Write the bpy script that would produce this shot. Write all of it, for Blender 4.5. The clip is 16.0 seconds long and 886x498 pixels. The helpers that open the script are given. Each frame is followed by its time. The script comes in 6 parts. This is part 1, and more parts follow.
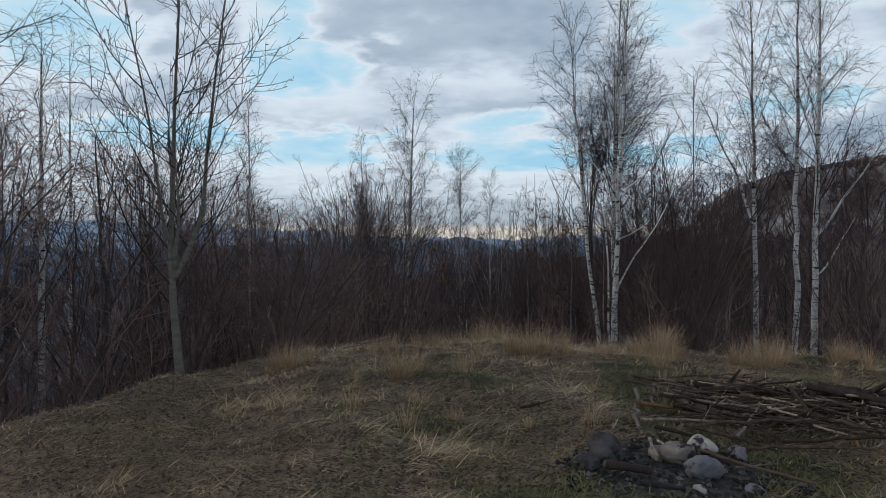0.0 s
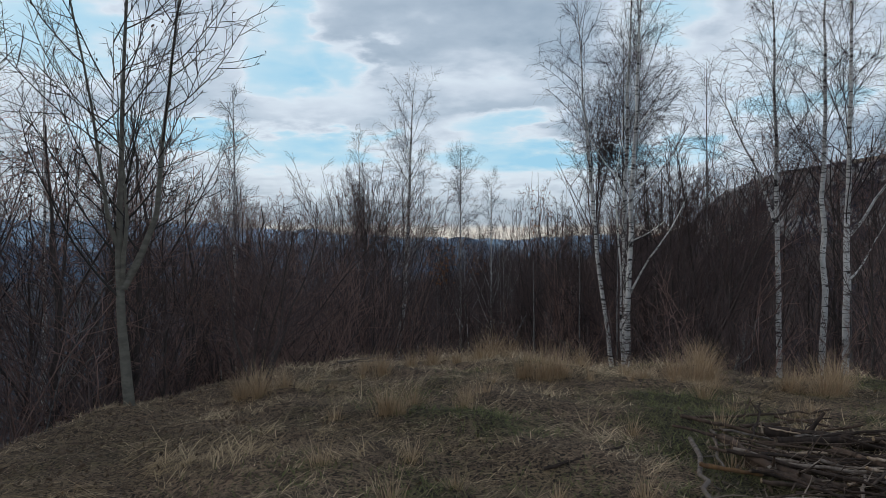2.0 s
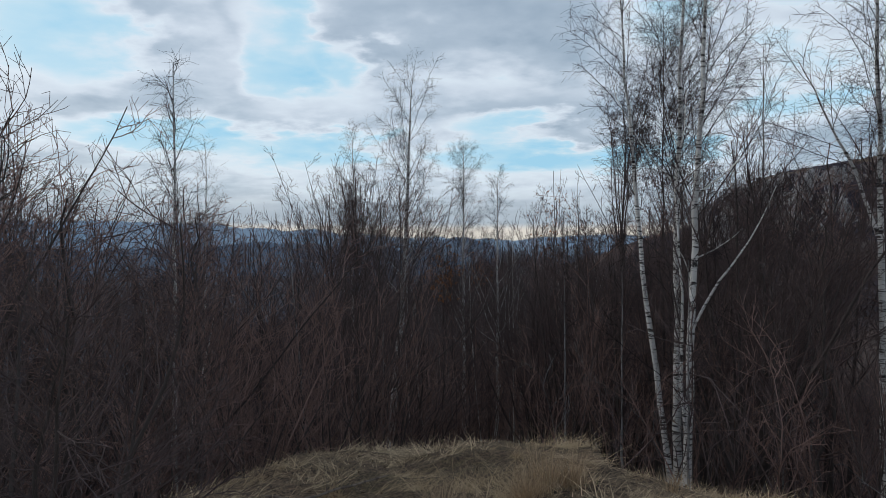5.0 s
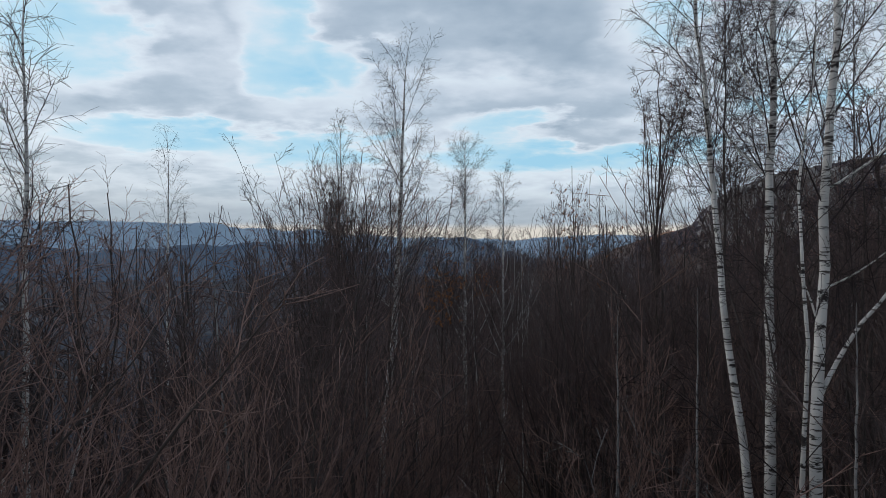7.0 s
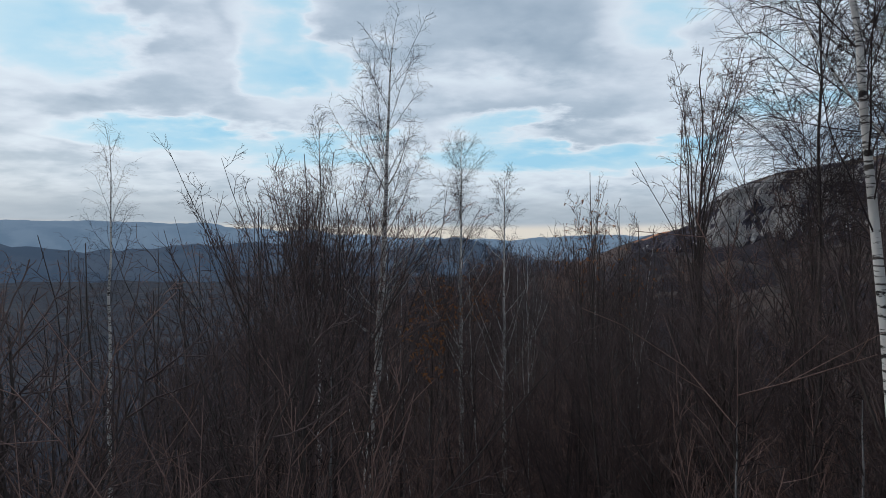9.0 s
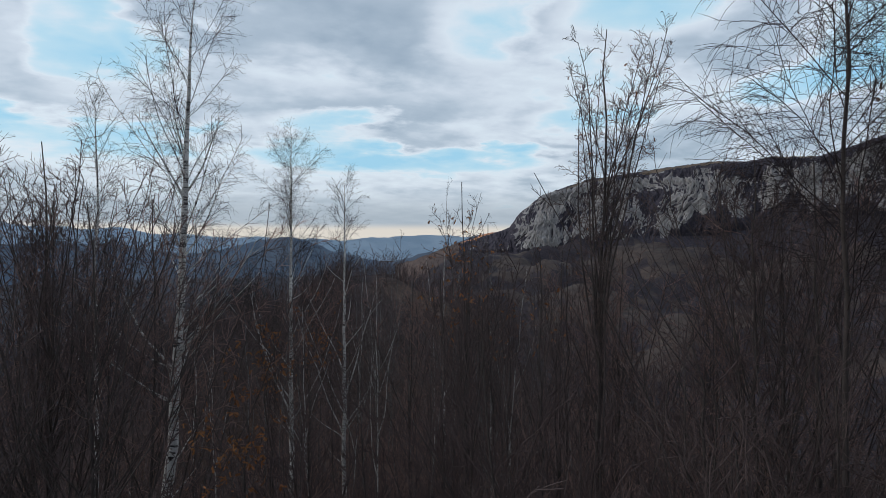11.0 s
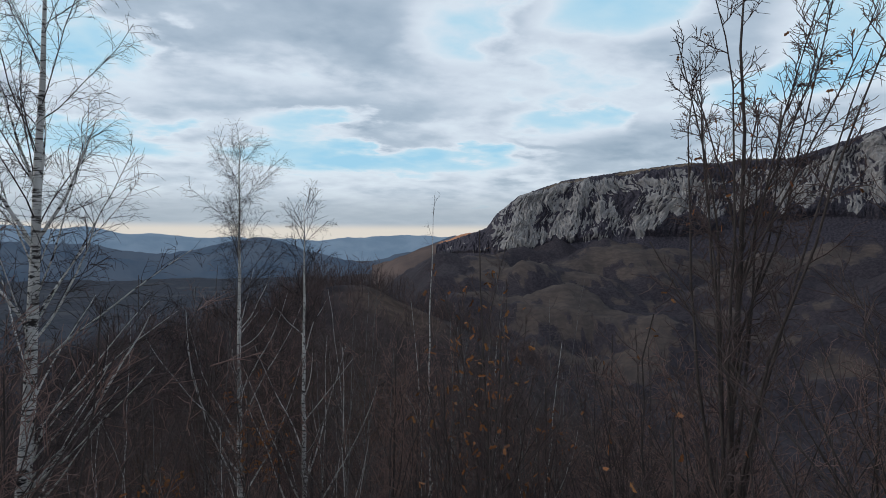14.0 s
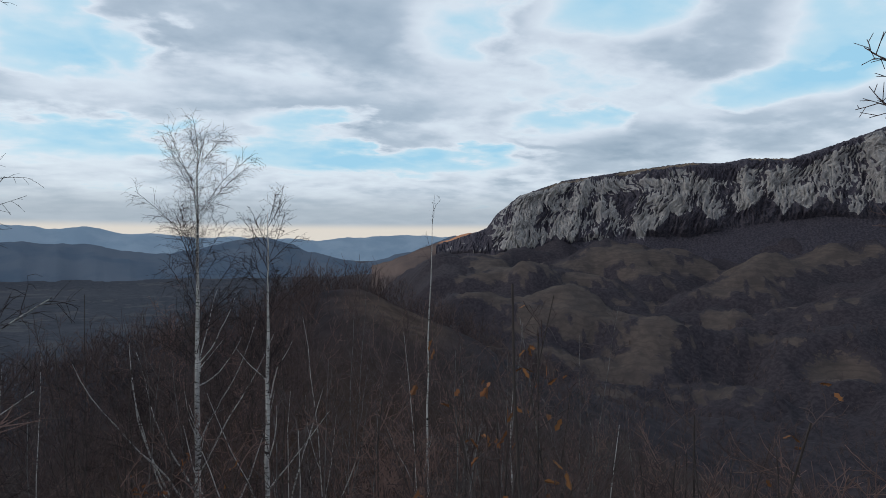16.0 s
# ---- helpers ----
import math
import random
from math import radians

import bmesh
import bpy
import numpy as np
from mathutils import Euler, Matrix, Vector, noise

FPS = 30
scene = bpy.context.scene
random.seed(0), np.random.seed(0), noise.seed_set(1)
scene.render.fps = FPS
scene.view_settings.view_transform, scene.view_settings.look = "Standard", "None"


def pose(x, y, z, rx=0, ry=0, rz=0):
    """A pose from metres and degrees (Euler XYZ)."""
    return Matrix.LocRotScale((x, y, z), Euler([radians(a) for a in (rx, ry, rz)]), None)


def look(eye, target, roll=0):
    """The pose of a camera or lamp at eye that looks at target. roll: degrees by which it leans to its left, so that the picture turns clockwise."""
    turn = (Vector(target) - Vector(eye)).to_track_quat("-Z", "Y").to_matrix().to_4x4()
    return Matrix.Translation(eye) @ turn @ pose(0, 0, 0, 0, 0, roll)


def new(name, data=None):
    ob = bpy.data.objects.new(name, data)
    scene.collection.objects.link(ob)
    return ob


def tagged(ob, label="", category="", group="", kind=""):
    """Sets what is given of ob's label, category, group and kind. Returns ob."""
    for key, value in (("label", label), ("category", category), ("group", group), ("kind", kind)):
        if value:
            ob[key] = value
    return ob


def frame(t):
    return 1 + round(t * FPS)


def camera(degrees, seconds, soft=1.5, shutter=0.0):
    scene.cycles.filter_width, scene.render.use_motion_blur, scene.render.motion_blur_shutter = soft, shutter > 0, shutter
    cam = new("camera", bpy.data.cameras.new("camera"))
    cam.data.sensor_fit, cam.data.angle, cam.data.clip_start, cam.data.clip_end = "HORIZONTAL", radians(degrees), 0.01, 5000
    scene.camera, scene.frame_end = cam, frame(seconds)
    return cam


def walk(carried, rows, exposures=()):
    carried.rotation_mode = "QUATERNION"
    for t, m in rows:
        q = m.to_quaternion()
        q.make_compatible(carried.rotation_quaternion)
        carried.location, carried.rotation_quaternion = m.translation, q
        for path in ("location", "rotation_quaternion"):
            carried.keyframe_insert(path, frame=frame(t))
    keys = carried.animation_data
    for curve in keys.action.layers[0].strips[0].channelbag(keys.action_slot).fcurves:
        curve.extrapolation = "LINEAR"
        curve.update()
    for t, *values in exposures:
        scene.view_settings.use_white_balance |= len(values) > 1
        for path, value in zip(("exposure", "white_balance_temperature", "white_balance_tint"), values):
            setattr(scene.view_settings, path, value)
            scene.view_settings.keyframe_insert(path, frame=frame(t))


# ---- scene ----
import itertools

cam = camera(71.7, 16.0, soft=0.6)
PITCH = -0.09
ROWS = [  # t, x, y, z, yaw
    (0, 0, 0, 1, 0),
    (0.5, 0.001, 0.117, 1.006, 0),
    (1, -0.005, 0.33, 1.02, 0),
    (1.5, -0.001, 0.6, 1.029, 0),
    (2, 0.007, 0.947, 1.045, 0),
    (2.5, 0.01, 1.327, 1.052, 0),
    (3, -0.003, 1.757, 1.112, 0),
    (3.5, -0.027, 2.213, 1.18, 0),
    (4, -0.068, 2.696, 1.242, 0),
    (4.5, -0.083, 3.231, 1.299, 0),
    (7, -0.043, 7.195, 1.609, 0),
    (7.5, 0.018, 7.945, 1.71, 0),
    (8, 0.061, 8.686, 1.853, 0),
    (8.2, 0.084, 8.992, 1.919, 0),
    (9.4, 0.07, 11.2, 2.35, -0.9),
    (10.3, 0.046, 13.097, 2.699, -5.84),
    (10.5, 0.081, 13.456, 2.734, -8.6),
    (11, 0.211, 14.31, 2.802, -15.98),
    (11.5, 0.345, 15.095, 2.854, -18.11),
    (12, 0.462, 15.873, 2.881, -18.15),
    (12.5, 0.607, 16.629, 2.92, -18.15),
    (13, 0.802, 17.429, 2.956, -18.15),
    (13.5, 0.981, 18.161, 3.397, -18.15),
    (14, 1.166, 18.889, 3.874, -18.15),
    (14.5, 1.362, 19.603, 3.975, -18.15),
    (15, 1.608, 20.395, 4.215, -18.15),
    (15.5, 1.883, 21.19, 4.282, -18.15),
    (16, 2.163, 21.997, 4.316, -18.15),
]
walk(cam, [(t, pose(x, y, z, 90 + PITCH, 0, yaw)) for t, x, y, z, yaw in ROWS])

# ---------------------------------------------------------------- sky and light
scene.view_settings.exposure = 0.0
SUN_ELEVATION, SUN_BEARING = 14.0, -70.0   # degrees; bearing from +y, to the right


def build_world():
    world = bpy.data.worlds.new("world")
    scene.world = world
    world.use_nodes = True
    nt = world.node_tree
    nt.nodes.clear()
    N, L = nt.nodes.new, nt.links.new

    def math_(op, a, b=None, clamp=False):
        n = N("ShaderNodeMath")
        n.operation, n.use_clamp = op, clamp
        for i, v in enumerate((a, b)):
            if v is None:
                continue
            if isinstance(v, (int, float)):
                n.inputs[i].default_value = v
            else:
                L(v, n.inputs[i])
        return n.outputs[0]

    def mix(fac, a, b):
        n = N("ShaderNodeMix")
        n.data_type = "RGBA"
        for s, v in ((n.inputs[0], fac), (n.inputs[6], a), (n.inputs[7], b)):
            if isinstance(v, tuple):
                s.default_value = (*v, 1)
            elif isinstance(v, (int, float)):
                s.default_value = v
            else:
                L(v, s)
        return n.outputs[2]

    def ramp(v, lo, hi):
        n = N("ShaderNodeMapRange")
        n.interpolation_type = "SMOOTHSTEP"
        L(v, n.inputs[0])
        n.inputs[1].default_value, n.inputs[2].default_value = lo, hi
        return n.outputs[0]

    def noise_(vec, scale, detail, rough=0.5, distort=0.0):
        n = N("ShaderNodeTexNoise")
        n.inputs["Scale"].default_value, n.inputs["Detail"].default_value = scale, detail
        n.inputs["Roughness"].default_value, n.inputs["Distortion"].default_value = rough, distort
        L(vec, n.inputs["Vector"])
        return n.outputs[0]

    sky = N("ShaderNodeTexSky")
    sky.sky_type, sky.sun_disc = "NISHITA", False
    sky.sun_elevation, sky.sun_rotation = radians(SUN_ELEVATION), radians(SUN_BEARING)
    sky.air_density, sky.dust_density = 1.0, 1.5
    skyc = N("ShaderNodeVectorMath")
    skyc.operation = "SCALE"
    L(sky.outputs[0], skyc.inputs[0])
    skyc.inputs["Scale"].default_value = 0.35

    co = N("ShaderNodeTexCoord")
    sep = N("ShaderNodeSeparateXYZ")
    L(co.outputs["Generated"], sep.inputs[0])
    z = math_("MAXIMUM", sep.outputs[2], 0.0)
    den = math_("ADD", z, 0.19)
    u, v = math_("DIVIDE", sep.outputs[0], den), math_("DIVIDE", sep.outputs[1], den)
    com = N("ShaderNodeCombineXYZ")
    L(u, com.inputs[0]), L(v, com.inputs[1])
    # the cloud deck, seen from below: banks, broken edges, billows
    mapn = N("ShaderNodeMapping")
    mapn.inputs["Location"].default_value = (3.1, 1.7, 0)
    mapn.inputs["Scale"].default_value = (0.85, 1.0, 1.0)
    L(com.outputs[0], mapn.inputs[0])
    big = noise_(mapn.outputs[0], 1.6, 3.0, 0.5, 0.2)
    mid = noise_(mapn.outputs[0], 5.0, 5.0, 0.52, 0.1)
    puff = noise_(mapn.outputs[0], 13.0, 3.0, 0.5)
    dens = math_("ADD", math_("MULTIPLY", math_("ADD", big, -0.5), 0.40), math_("MULTIPLY", math_("ADD", mid, -0.5), 0.34))
    dens = math_("ADD", dens, math_("MULTIPLY", math_("ADD", puff, -0.5), 0.09))
    dens = math_("ADD", dens, 0.605)
    az = math_("MULTIPLY", math_("ARCTAN2", sep.outputs[0], sep.outputs[1]), 57.2958)
    el = math_("MULTIPLY", math_("ARCSINE", sep.outputs[2], None), 57.2958)
    az = math_("ADD", az, math_("MULTIPLY", math_("ADD", mid, -0.5), 11.0))
    el = math_("ADD", el, math_("MULTIPLY", math_("ADD", mid, -0.5), 4.0))
    # bearing, elevation, half width and half height in degrees: gaps of blue, bright billows, thick banks
    gaps = ((-15, 17.6, 3.6, 4.2), (-9, 16.8, 3, 1.8), (-14, 8.8, 8, 1.9), (-31, 17.5, 5, 4.5), (6, 11.4, 5, 1.2), (5, 8.6, 7, 1.5), (19.5, 20, 5, 3), (29.5, 11.2, 4.5, 1.6),
            (47, 13.2, 5, 1.5), (53, 17, 6, 4), (35, 20.5, 7, 2), (-26, 9.5, 6, 1.3), (16, 8.2, 9, 1.2))
    billows = ((-6, 14.6, 13, 1.7), (21, 16, 5, 2.2), (33, 14, 6, 1.6), (13, 6.3, 14, 1.6), (40, 11.9, 6, 1.0), (-20, 6.6, 12, 1.2))
    banks = ((-13, 11.8, 8, 1.4), (3, 19.5, 9, 3.5), (2, 13, 7, 1.5), (37, 10, 11, 1.6), (28, 8.2, 5, 1.8), (14, 19, 8, 3), (12, 12.6, 7, 1.1), (-23, 13.2, 6, 2), (44, 17.5, 6, 2.5), (50, 11.3, 8, 1.3))
    for table, amount in ((gaps, -0.19), (billows, -0.035), (banks, 0.05)):
        for a0, e0, w0, h0 in table:
            da = math_("MULTIPLY", math_("SUBTRACT", az, a0), 1.0 / w0)
            de = math_("MULTIPLY", math_("SUBTRACT", el, e0), 1.0 / h0)
            r2 = math_("ADD", math_("MULTIPLY", da, da), math_("MULTIPLY", de, de))
            dens = math_("ADD", dens, math_("MULTIPLY", ramp(r2, 2.1, 0.0), amount))
    ramp_ = N("ShaderNodeValToRGB")
    L(dens, ramp_.inputs[0])
    stops = ((0.33, (0.33, 0.62, 0.82)), (0.44, (0.48, 0.70, 0.84)), (0.52, (0.68, 0.77, 0.86)), (0.58, (0.60, 0.68, 0.78)), (0.66, (0.43, 0.52, 0.625)), (0.80, (0.28, 0.37, 0.475)))
    el_ = ramp_.color_ramp.elements
    while len(el_) < len(stops):
        el_.new(0.5)
    for e, (pos, c) in zip(el_, stops):
        e.position, e.color = pos, (*c, 1)
    upper = mix(0.04, ramp_.outputs[0], skyc.outputs[0])
    # overhead, above the view, the sky is darkened to dim the ground
    upper = mix(ramp(z, 0.42, 0.75), upper, (0.14, 0.18, 0.245))
    # low down: a grey bank over a pale warm strip
    low = ramp(z, 0.10, 0.05)
    upper = mix(math_("MULTIPLY", low, 0.8), upper, (0.38, 0.45, 0.52))
    strip = ramp(z, 0.042, 0.028)
    warm = mix(strip, upper, (0.72, 0.68, 0.62))
    bg = N("ShaderNodeBackground")
    L(warm, bg.inputs[0])
    bg.inputs[1].default_value = 1.0
    out = N("ShaderNodeOutputWorld")
    L(bg.outputs[0], out.inputs[0])


build_world()
sun = new("sun", bpy.data.lights.new("sun", "SUN"))
sun.data.energy, sun.data.angle, sun.data.color = 0.6, radians(25), (1.0, 0.96, 0.92)
_b, _e = radians(SUN_BEARING), radians(SUN_ELEVATION + 18)
sun.matrix_world = look((math.sin(_b) * math.cos(_e) * 100, math.cos(_b) * math.cos(_e) * 100, math.sin(_e) * 100), (0, 0, 0))

# ---------------------------------------------------------------- materials
class Mat:
    """A small node-graph builder for one principled material."""

    def __init__(self, name, rough=0.9, spec=0.2):
        self.m = bpy.data.materials.new(name)
        self.m.use_nodes = True
        self.t = self.m.node_tree
        self.b = self.t.nodes["Principled BSDF"]
        self.b.inputs["Roughness"].default_value = rough
        self.b.inputs["Specular IOR Level"].default_value = spec

    def node(self, kind, **props):
        n = self.t.nodes.new(kind)
        for k, v in props.items():
            n.inputs[k].default_value = v
        return n

    def link(self, a, b):
        self.t.links.new(a, b)

    def coords(self, scale=(1, 1, 1), kind="Object"):
        c, m = self.node("ShaderNodeTexCoord"), self.node("ShaderNodeMapping")
        m.inputs["Scale"].default_value = scale
        self.link(c.outputs[kind], m.inputs[0])
        return m.outputs[0]

    def noise(self, vec, scale, detail=4.0, rough=0.55, distort=0.0):
        n = self.node("ShaderNodeTexNoise", Scale=scale, Detail=detail, Roughness=rough, Distortion=distort)
        self.link(vec, n.inputs["Vector"])
        return n.outputs[0]

    def ramp(self, v, lo, hi, a=0.0, b=1.0):
        n = self.node("ShaderNodeMapRange")
        n.interpolation_type = "SMOOTHSTEP"
        self.link(v, n.inputs[0])
        for i, x in enumerate((lo, hi, a, b)):
            n.inputs[i + 1].default_value = x
        return n.outputs[0]

    def math(self, op, a, b):
        n = self.node("ShaderNodeMath")
        n.operation = op
        for i, v in enumerate((a, b)):
            if isinstance(v, (int, float)):
                n.inputs[i].default_value = v
            else:
                self.link(v, n.inputs[i])
        return n.outputs[0]

    def mix(self, fac, a, b):
        n = self.node("ShaderNodeMix")
        n.data_type = "RGBA"
        for s, v in ((n.inputs[0], fac), (n.inputs[6], a), (n.inputs[7], b)):
            if isinstance(v, tuple):
                s.default_value = (*v, 1)
            elif isinstance(v, (int, float)):
                s.default_value = v
            else:
                self.link(v, s)
        return n.outputs[2]

    def island(self):
        return self.node("ShaderNodeNewGeometry").outputs["Random Per Island"]

    def random(self):
        return self.node("ShaderNodeObjectInfo").outputs["Random"]

    def color(self, c):
        if isinstance(c, tuple):
            self.b.inputs["Base Color"].default_value = (*c, 1)
        else:
            self.link(c, self.b.inputs["Base Color"])
        return self

    def bump(self, h, strength=0.5, distance=0.02):
        n = self.node("ShaderNodeBump", Strength=strength, Distance=distance)
        self.link(h, n.inputs["Height"])
        self.link(n.outputs[0], self.b.inputs["Normal"])
        return self


def bark(name, a, b, scale=14.0, stretch=0.3):
    m = Mat(name)
    v = m.coords((1, 1, stretch))
    n = m.noise(v, scale, 5)
    big = m.noise(m.coords(), 1.3, 3)
    m.color(m.mix(m.ramp(big, 0.3, 0.7), m.mix(m.ramp(n, 0.35, 0.65), a, b), m.mix(0.5, b, a)))
    return m.bump(n, 0.6, 0.01).m


def birch_bark(name, white, grey):
    m = Mat(name, 0.75)
    v = m.coords((1.0, 1.0, 9.0))
    marks = m.noise(v, 3.2, 4, 0.6)
    scars = m.noise(m.coords((1.0, 1.0, 2.6)), 3.0, 5, 0.65)
    base = m.mix(m.ramp(m.noise(m.coords(), 2.0, 3), 0.35, 0.65), white, grey)
    c = m.mix(m.ramp(marks, 0.55, 0.61), base, (0.07, 0.06, 0.055))
    c = m.mix(m.ramp(scars, 0.575, 0.63), c, (0.035, 0.03, 0.03))
    m.color(c)
    return m.bump(marks, 0.4, 0.006).m


def plain(name, a, b, scale=3.0, rough=0.9):
    m = Mat(name, rough)
    m.color(m.mix(m.ramp(m.noise(m.coords(), scale, 4), 0.35, 0.65), a, b))
    return m.m


def blades(name, a, b, c):
    """Grass or leaves: a colour of its own for each blade."""
    m = Mat(name, 0.8)
    i = m.island()
    patch = m.noise(m.coords(), 0.9, 4)
    one = m.mix(m.ramp(i, 0.0, 1.0), a, b)
    m.color(m.mix(m.ramp(patch, 0.42, 0.62, 0.0, 0.8), one, c))
    return m.m


M_BIRCH = birch_bark("birch bark", (0.70, 0.68, 0.655), (0.50, 0.48, 0.46))
M_BIRCH_GREY = birch_bark("birch bark, grey", (0.27, 0.26, 0.255), (0.15, 0.14, 0.14))
M_BIRCH_TWIG = plain("birch twigs", (0.032, 0.024, 0.026), (0.058, 0.044, 0.043), 2.0)
M_ASPEN = bark("aspen bark", (0.21, 0.196, 0.165), (0.12, 0.112, 0.095), 12.0, 2.2)
M_ASPEN_TWIG = plain("aspen twigs", (0.04, 0.036, 0.034), (0.065, 0.058, 0.052), 4.0)
M_DARK = bark("dark bark", (0.055, 0.045, 0.042), (0.105, 0.087, 0.082), 16.0)
M_DARK_TWIG = plain("dark twigs", (0.092, 0.067, 0.066), (0.155, 0.113, 0.106), 2.0)
M_RED_TWIG = plain("red-brown twigs", (0.205, 0.132, 0.114), (0.310, 0.200, 0.174), 2.0)
M_PALE_TWIG = plain("pale sapling twigs", (0.16, 0.135, 0.128), (0.085, 0.069, 0.066), 3.0)
M_LEAF = blades("withered leaves", (0.36, 0.145, 0.06), (0.20, 0.09, 0.045), (0.30, 0.14, 0.055))
M_BUD = plain("buds and dry leaves", (0.04, 0.03, 0.028), (0.08, 0.05, 0.035), 6.0)


def ground_material():
    m = Mat("dry meadow soil", 0.95)
    o = m.coords()
    p = m.noise(o, 0.8, 5)
    f = m.noise(o, 14.0, 6, 0.65)
    g = m.noise(o, 55.0, 4, 0.7)
    c = m.mix(m.ramp(p, 0.40, 0.62), (0.34, 0.232, 0.15), (0.19, 0.148, 0.08))
    c = m.mix(m.ramp(f, 0.40, 0.62), c, (0.13, 0.088, 0.06))
    moss = m.node("ShaderNodeAttribute")
    moss.attribute_name = "green"
    c = m.mix(m.ramp(m.math("ADD", moss.outputs["Fac"], m.math("MULTIPLY", m.math("SUBTRACT", f, 0.5), 1.0)), 0.3, 0.8, 0.0, 0.85), c, m.mix(m.ramp(f, 0.4, 0.6), (0.11, 0.105, 0.048), (0.06, 0.058, 0.03)))
    c = m.mix(m.ramp(g, 0.45, 0.60), c, (0.03, 0.024, 0.02))
    # away from the knoll: leaf litter under the wood, then pasture and scrub
    s = m.node("ShaderNodeSeparateXYZ")
    m.link(o, s.inputs[0])
    litter = m.mix(m.ramp(f, 0.35, 0.65), (0.050, 0.031, 0.024), (0.085, 0.051, 0.036))
    dist = m.node("ShaderNodeVectorMath")
    dist.operation = "LENGTH"
    m.link(o, dist.inputs[0])
    c = m.mix(m.ramp(dist.outputs["Value"], 11.0, 15.0), c, litter)
    wide = m.noise(o, 0.011, 6, 0.65)
    mid = m.noise(o, 0.09, 6, 0.65)
    step = m.node("ShaderNodeMath")
    step.operation = "SINE"
    m.link(m.math("ADD", m.math("MULTIPLY", s.outputs[2], 1.5), m.math("MULTIPLY", m.noise(o, 0.035, 5, 0.6), 26.0)), step.inputs[0])
    pasture = m.mix(m.ramp(mid, 0.36, 0.64), (0.130, 0.101, 0.087), (0.087, 0.070, 0.065))
    pasture = m.mix(m.ramp(step.outputs[0], 0.35, 0.95, 0.0, 0.38), pasture, (0.066, 0.056, 0.054))
    clump = m.noise(o, 0.33, 5, 0.7)
    scrub = m.mix(m.ramp(clump, 0.38, 0.62), (0.037, 0.032, 0.039), (0.070, 0.058, 0.066))
    woods = m.node("ShaderNodeAttribute")
    woods.attribute_name = "woods"
    far = m.mix(m.ramp(m.math("ADD", woods.outputs["Fac"], m.math("MULTIPLY", m.math("SUBTRACT", clump, 0.5), 2.0)), 0.36, 0.64), pasture, scrub)
    # the broad valley floor to the west: dark woods, colour blued for haze
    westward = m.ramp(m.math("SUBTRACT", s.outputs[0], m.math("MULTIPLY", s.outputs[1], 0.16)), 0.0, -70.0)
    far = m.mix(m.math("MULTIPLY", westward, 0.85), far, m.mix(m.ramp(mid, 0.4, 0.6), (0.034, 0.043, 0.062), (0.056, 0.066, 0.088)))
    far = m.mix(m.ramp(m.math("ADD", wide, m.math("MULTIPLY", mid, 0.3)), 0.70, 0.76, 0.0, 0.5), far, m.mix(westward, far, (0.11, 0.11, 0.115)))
    off = m.node("ShaderNodeVectorMath")
    off.operation = "DISTANCE"
    m.link(o, off.inputs[0])
    off.inputs[1].default_value = (23.0, 104.0, -5.0)
    hay = m.mix(m.ramp(m.noise(o, 0.4, 6, 0.7), 0.38, 0.62), (0.15, 0.104, 0.079), (0.075, 0.051, 0.042))
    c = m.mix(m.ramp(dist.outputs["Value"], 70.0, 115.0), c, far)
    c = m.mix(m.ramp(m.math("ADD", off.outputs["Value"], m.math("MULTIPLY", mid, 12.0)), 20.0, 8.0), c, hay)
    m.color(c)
    return m.bump(m.math("ADD", f, m.math("MULTIPLY", g, 0.6)), 0.9, 0.03).m


M_GROUND = ground_material()

# ---------------------------------------------------------------- the lie of the land
def smooth(a, b, x):
    t = np.clip((x - a) / (b - a), 0, 1)
    return t * t * (3 - 2 * t)


def soft_max(a, b, k):
    h = np.clip(0.5 + 0.5 * (a - b) / k, 0, 1)
    return b + (a - b) * h + k * h * (1 - h)


def wave_noise(x, y, size, seed, octaves=4):
    """Cheap smooth noise, about -1 to 1."""
    rng = np.random.RandomState(seed)
    out, amp, tot = 0.0, 1.0, 0.0
    for o in range(octaves):
        for k in range(4):
            a, ph = rng.uniform(0, 2 * np.pi), rng.uniform(0, 2 * np.pi)
            f = 2 * np.pi / (size * rng.uniform(0.75, 1.35))
            out = out + amp * np.sin((x * np.cos(a) + y * np.sin(a)) * f + ph)
        tot += amp * 2
        amp, size = amp * 0.5, size * 0.47
    return out / tot


noise_tables = {}


def perlin(x, y, seed):
    """Gradient noise, about -0.7 to 0.7."""
    if seed not in noise_tables:
        rng = np.random.RandomState(seed)
        noise_tables[seed] = rng.permutation(1024), rng.uniform(0, 2 * np.pi, 1024)
    perm, ang = noise_tables[seed]
    x, y = np.broadcast_arrays(np.asarray(x, float), np.asarray(y, float))
    ix, iy = np.floor(x).astype(int), np.floor(y).astype(int)
    fx, fy = x - ix, y - iy

    def corner(i, j):
        a = ang[perm[(perm[(ix + i) & 1023] + iy + j) & 1023]]
        return np.cos(a) * (fx - i) + np.sin(a) * (fy - j)
    u, v = fx * fx * fx * (fx * (fx * 6 - 15) + 10), fy * fy * fy * (fy * (fy * 6 - 15) + 10)
    a = corner(0, 0) + (corner(1, 0) - corner(0, 0)) * u
    b = corner(0, 1) + (corner(1, 1) - corner(0, 1)) * u
    return a + (b - a) * v


def fbm(x, y, seed, octaves=4):
    return sum(perlin(x * 2.03 ** k, y * 2.03 ** k, seed + k) * 0.55 ** k for k in range(octaves))


AXIS = radians(8.0)      # bearing of the ridge that runs on from the knoll
MOUND = (14.5, 112.0)


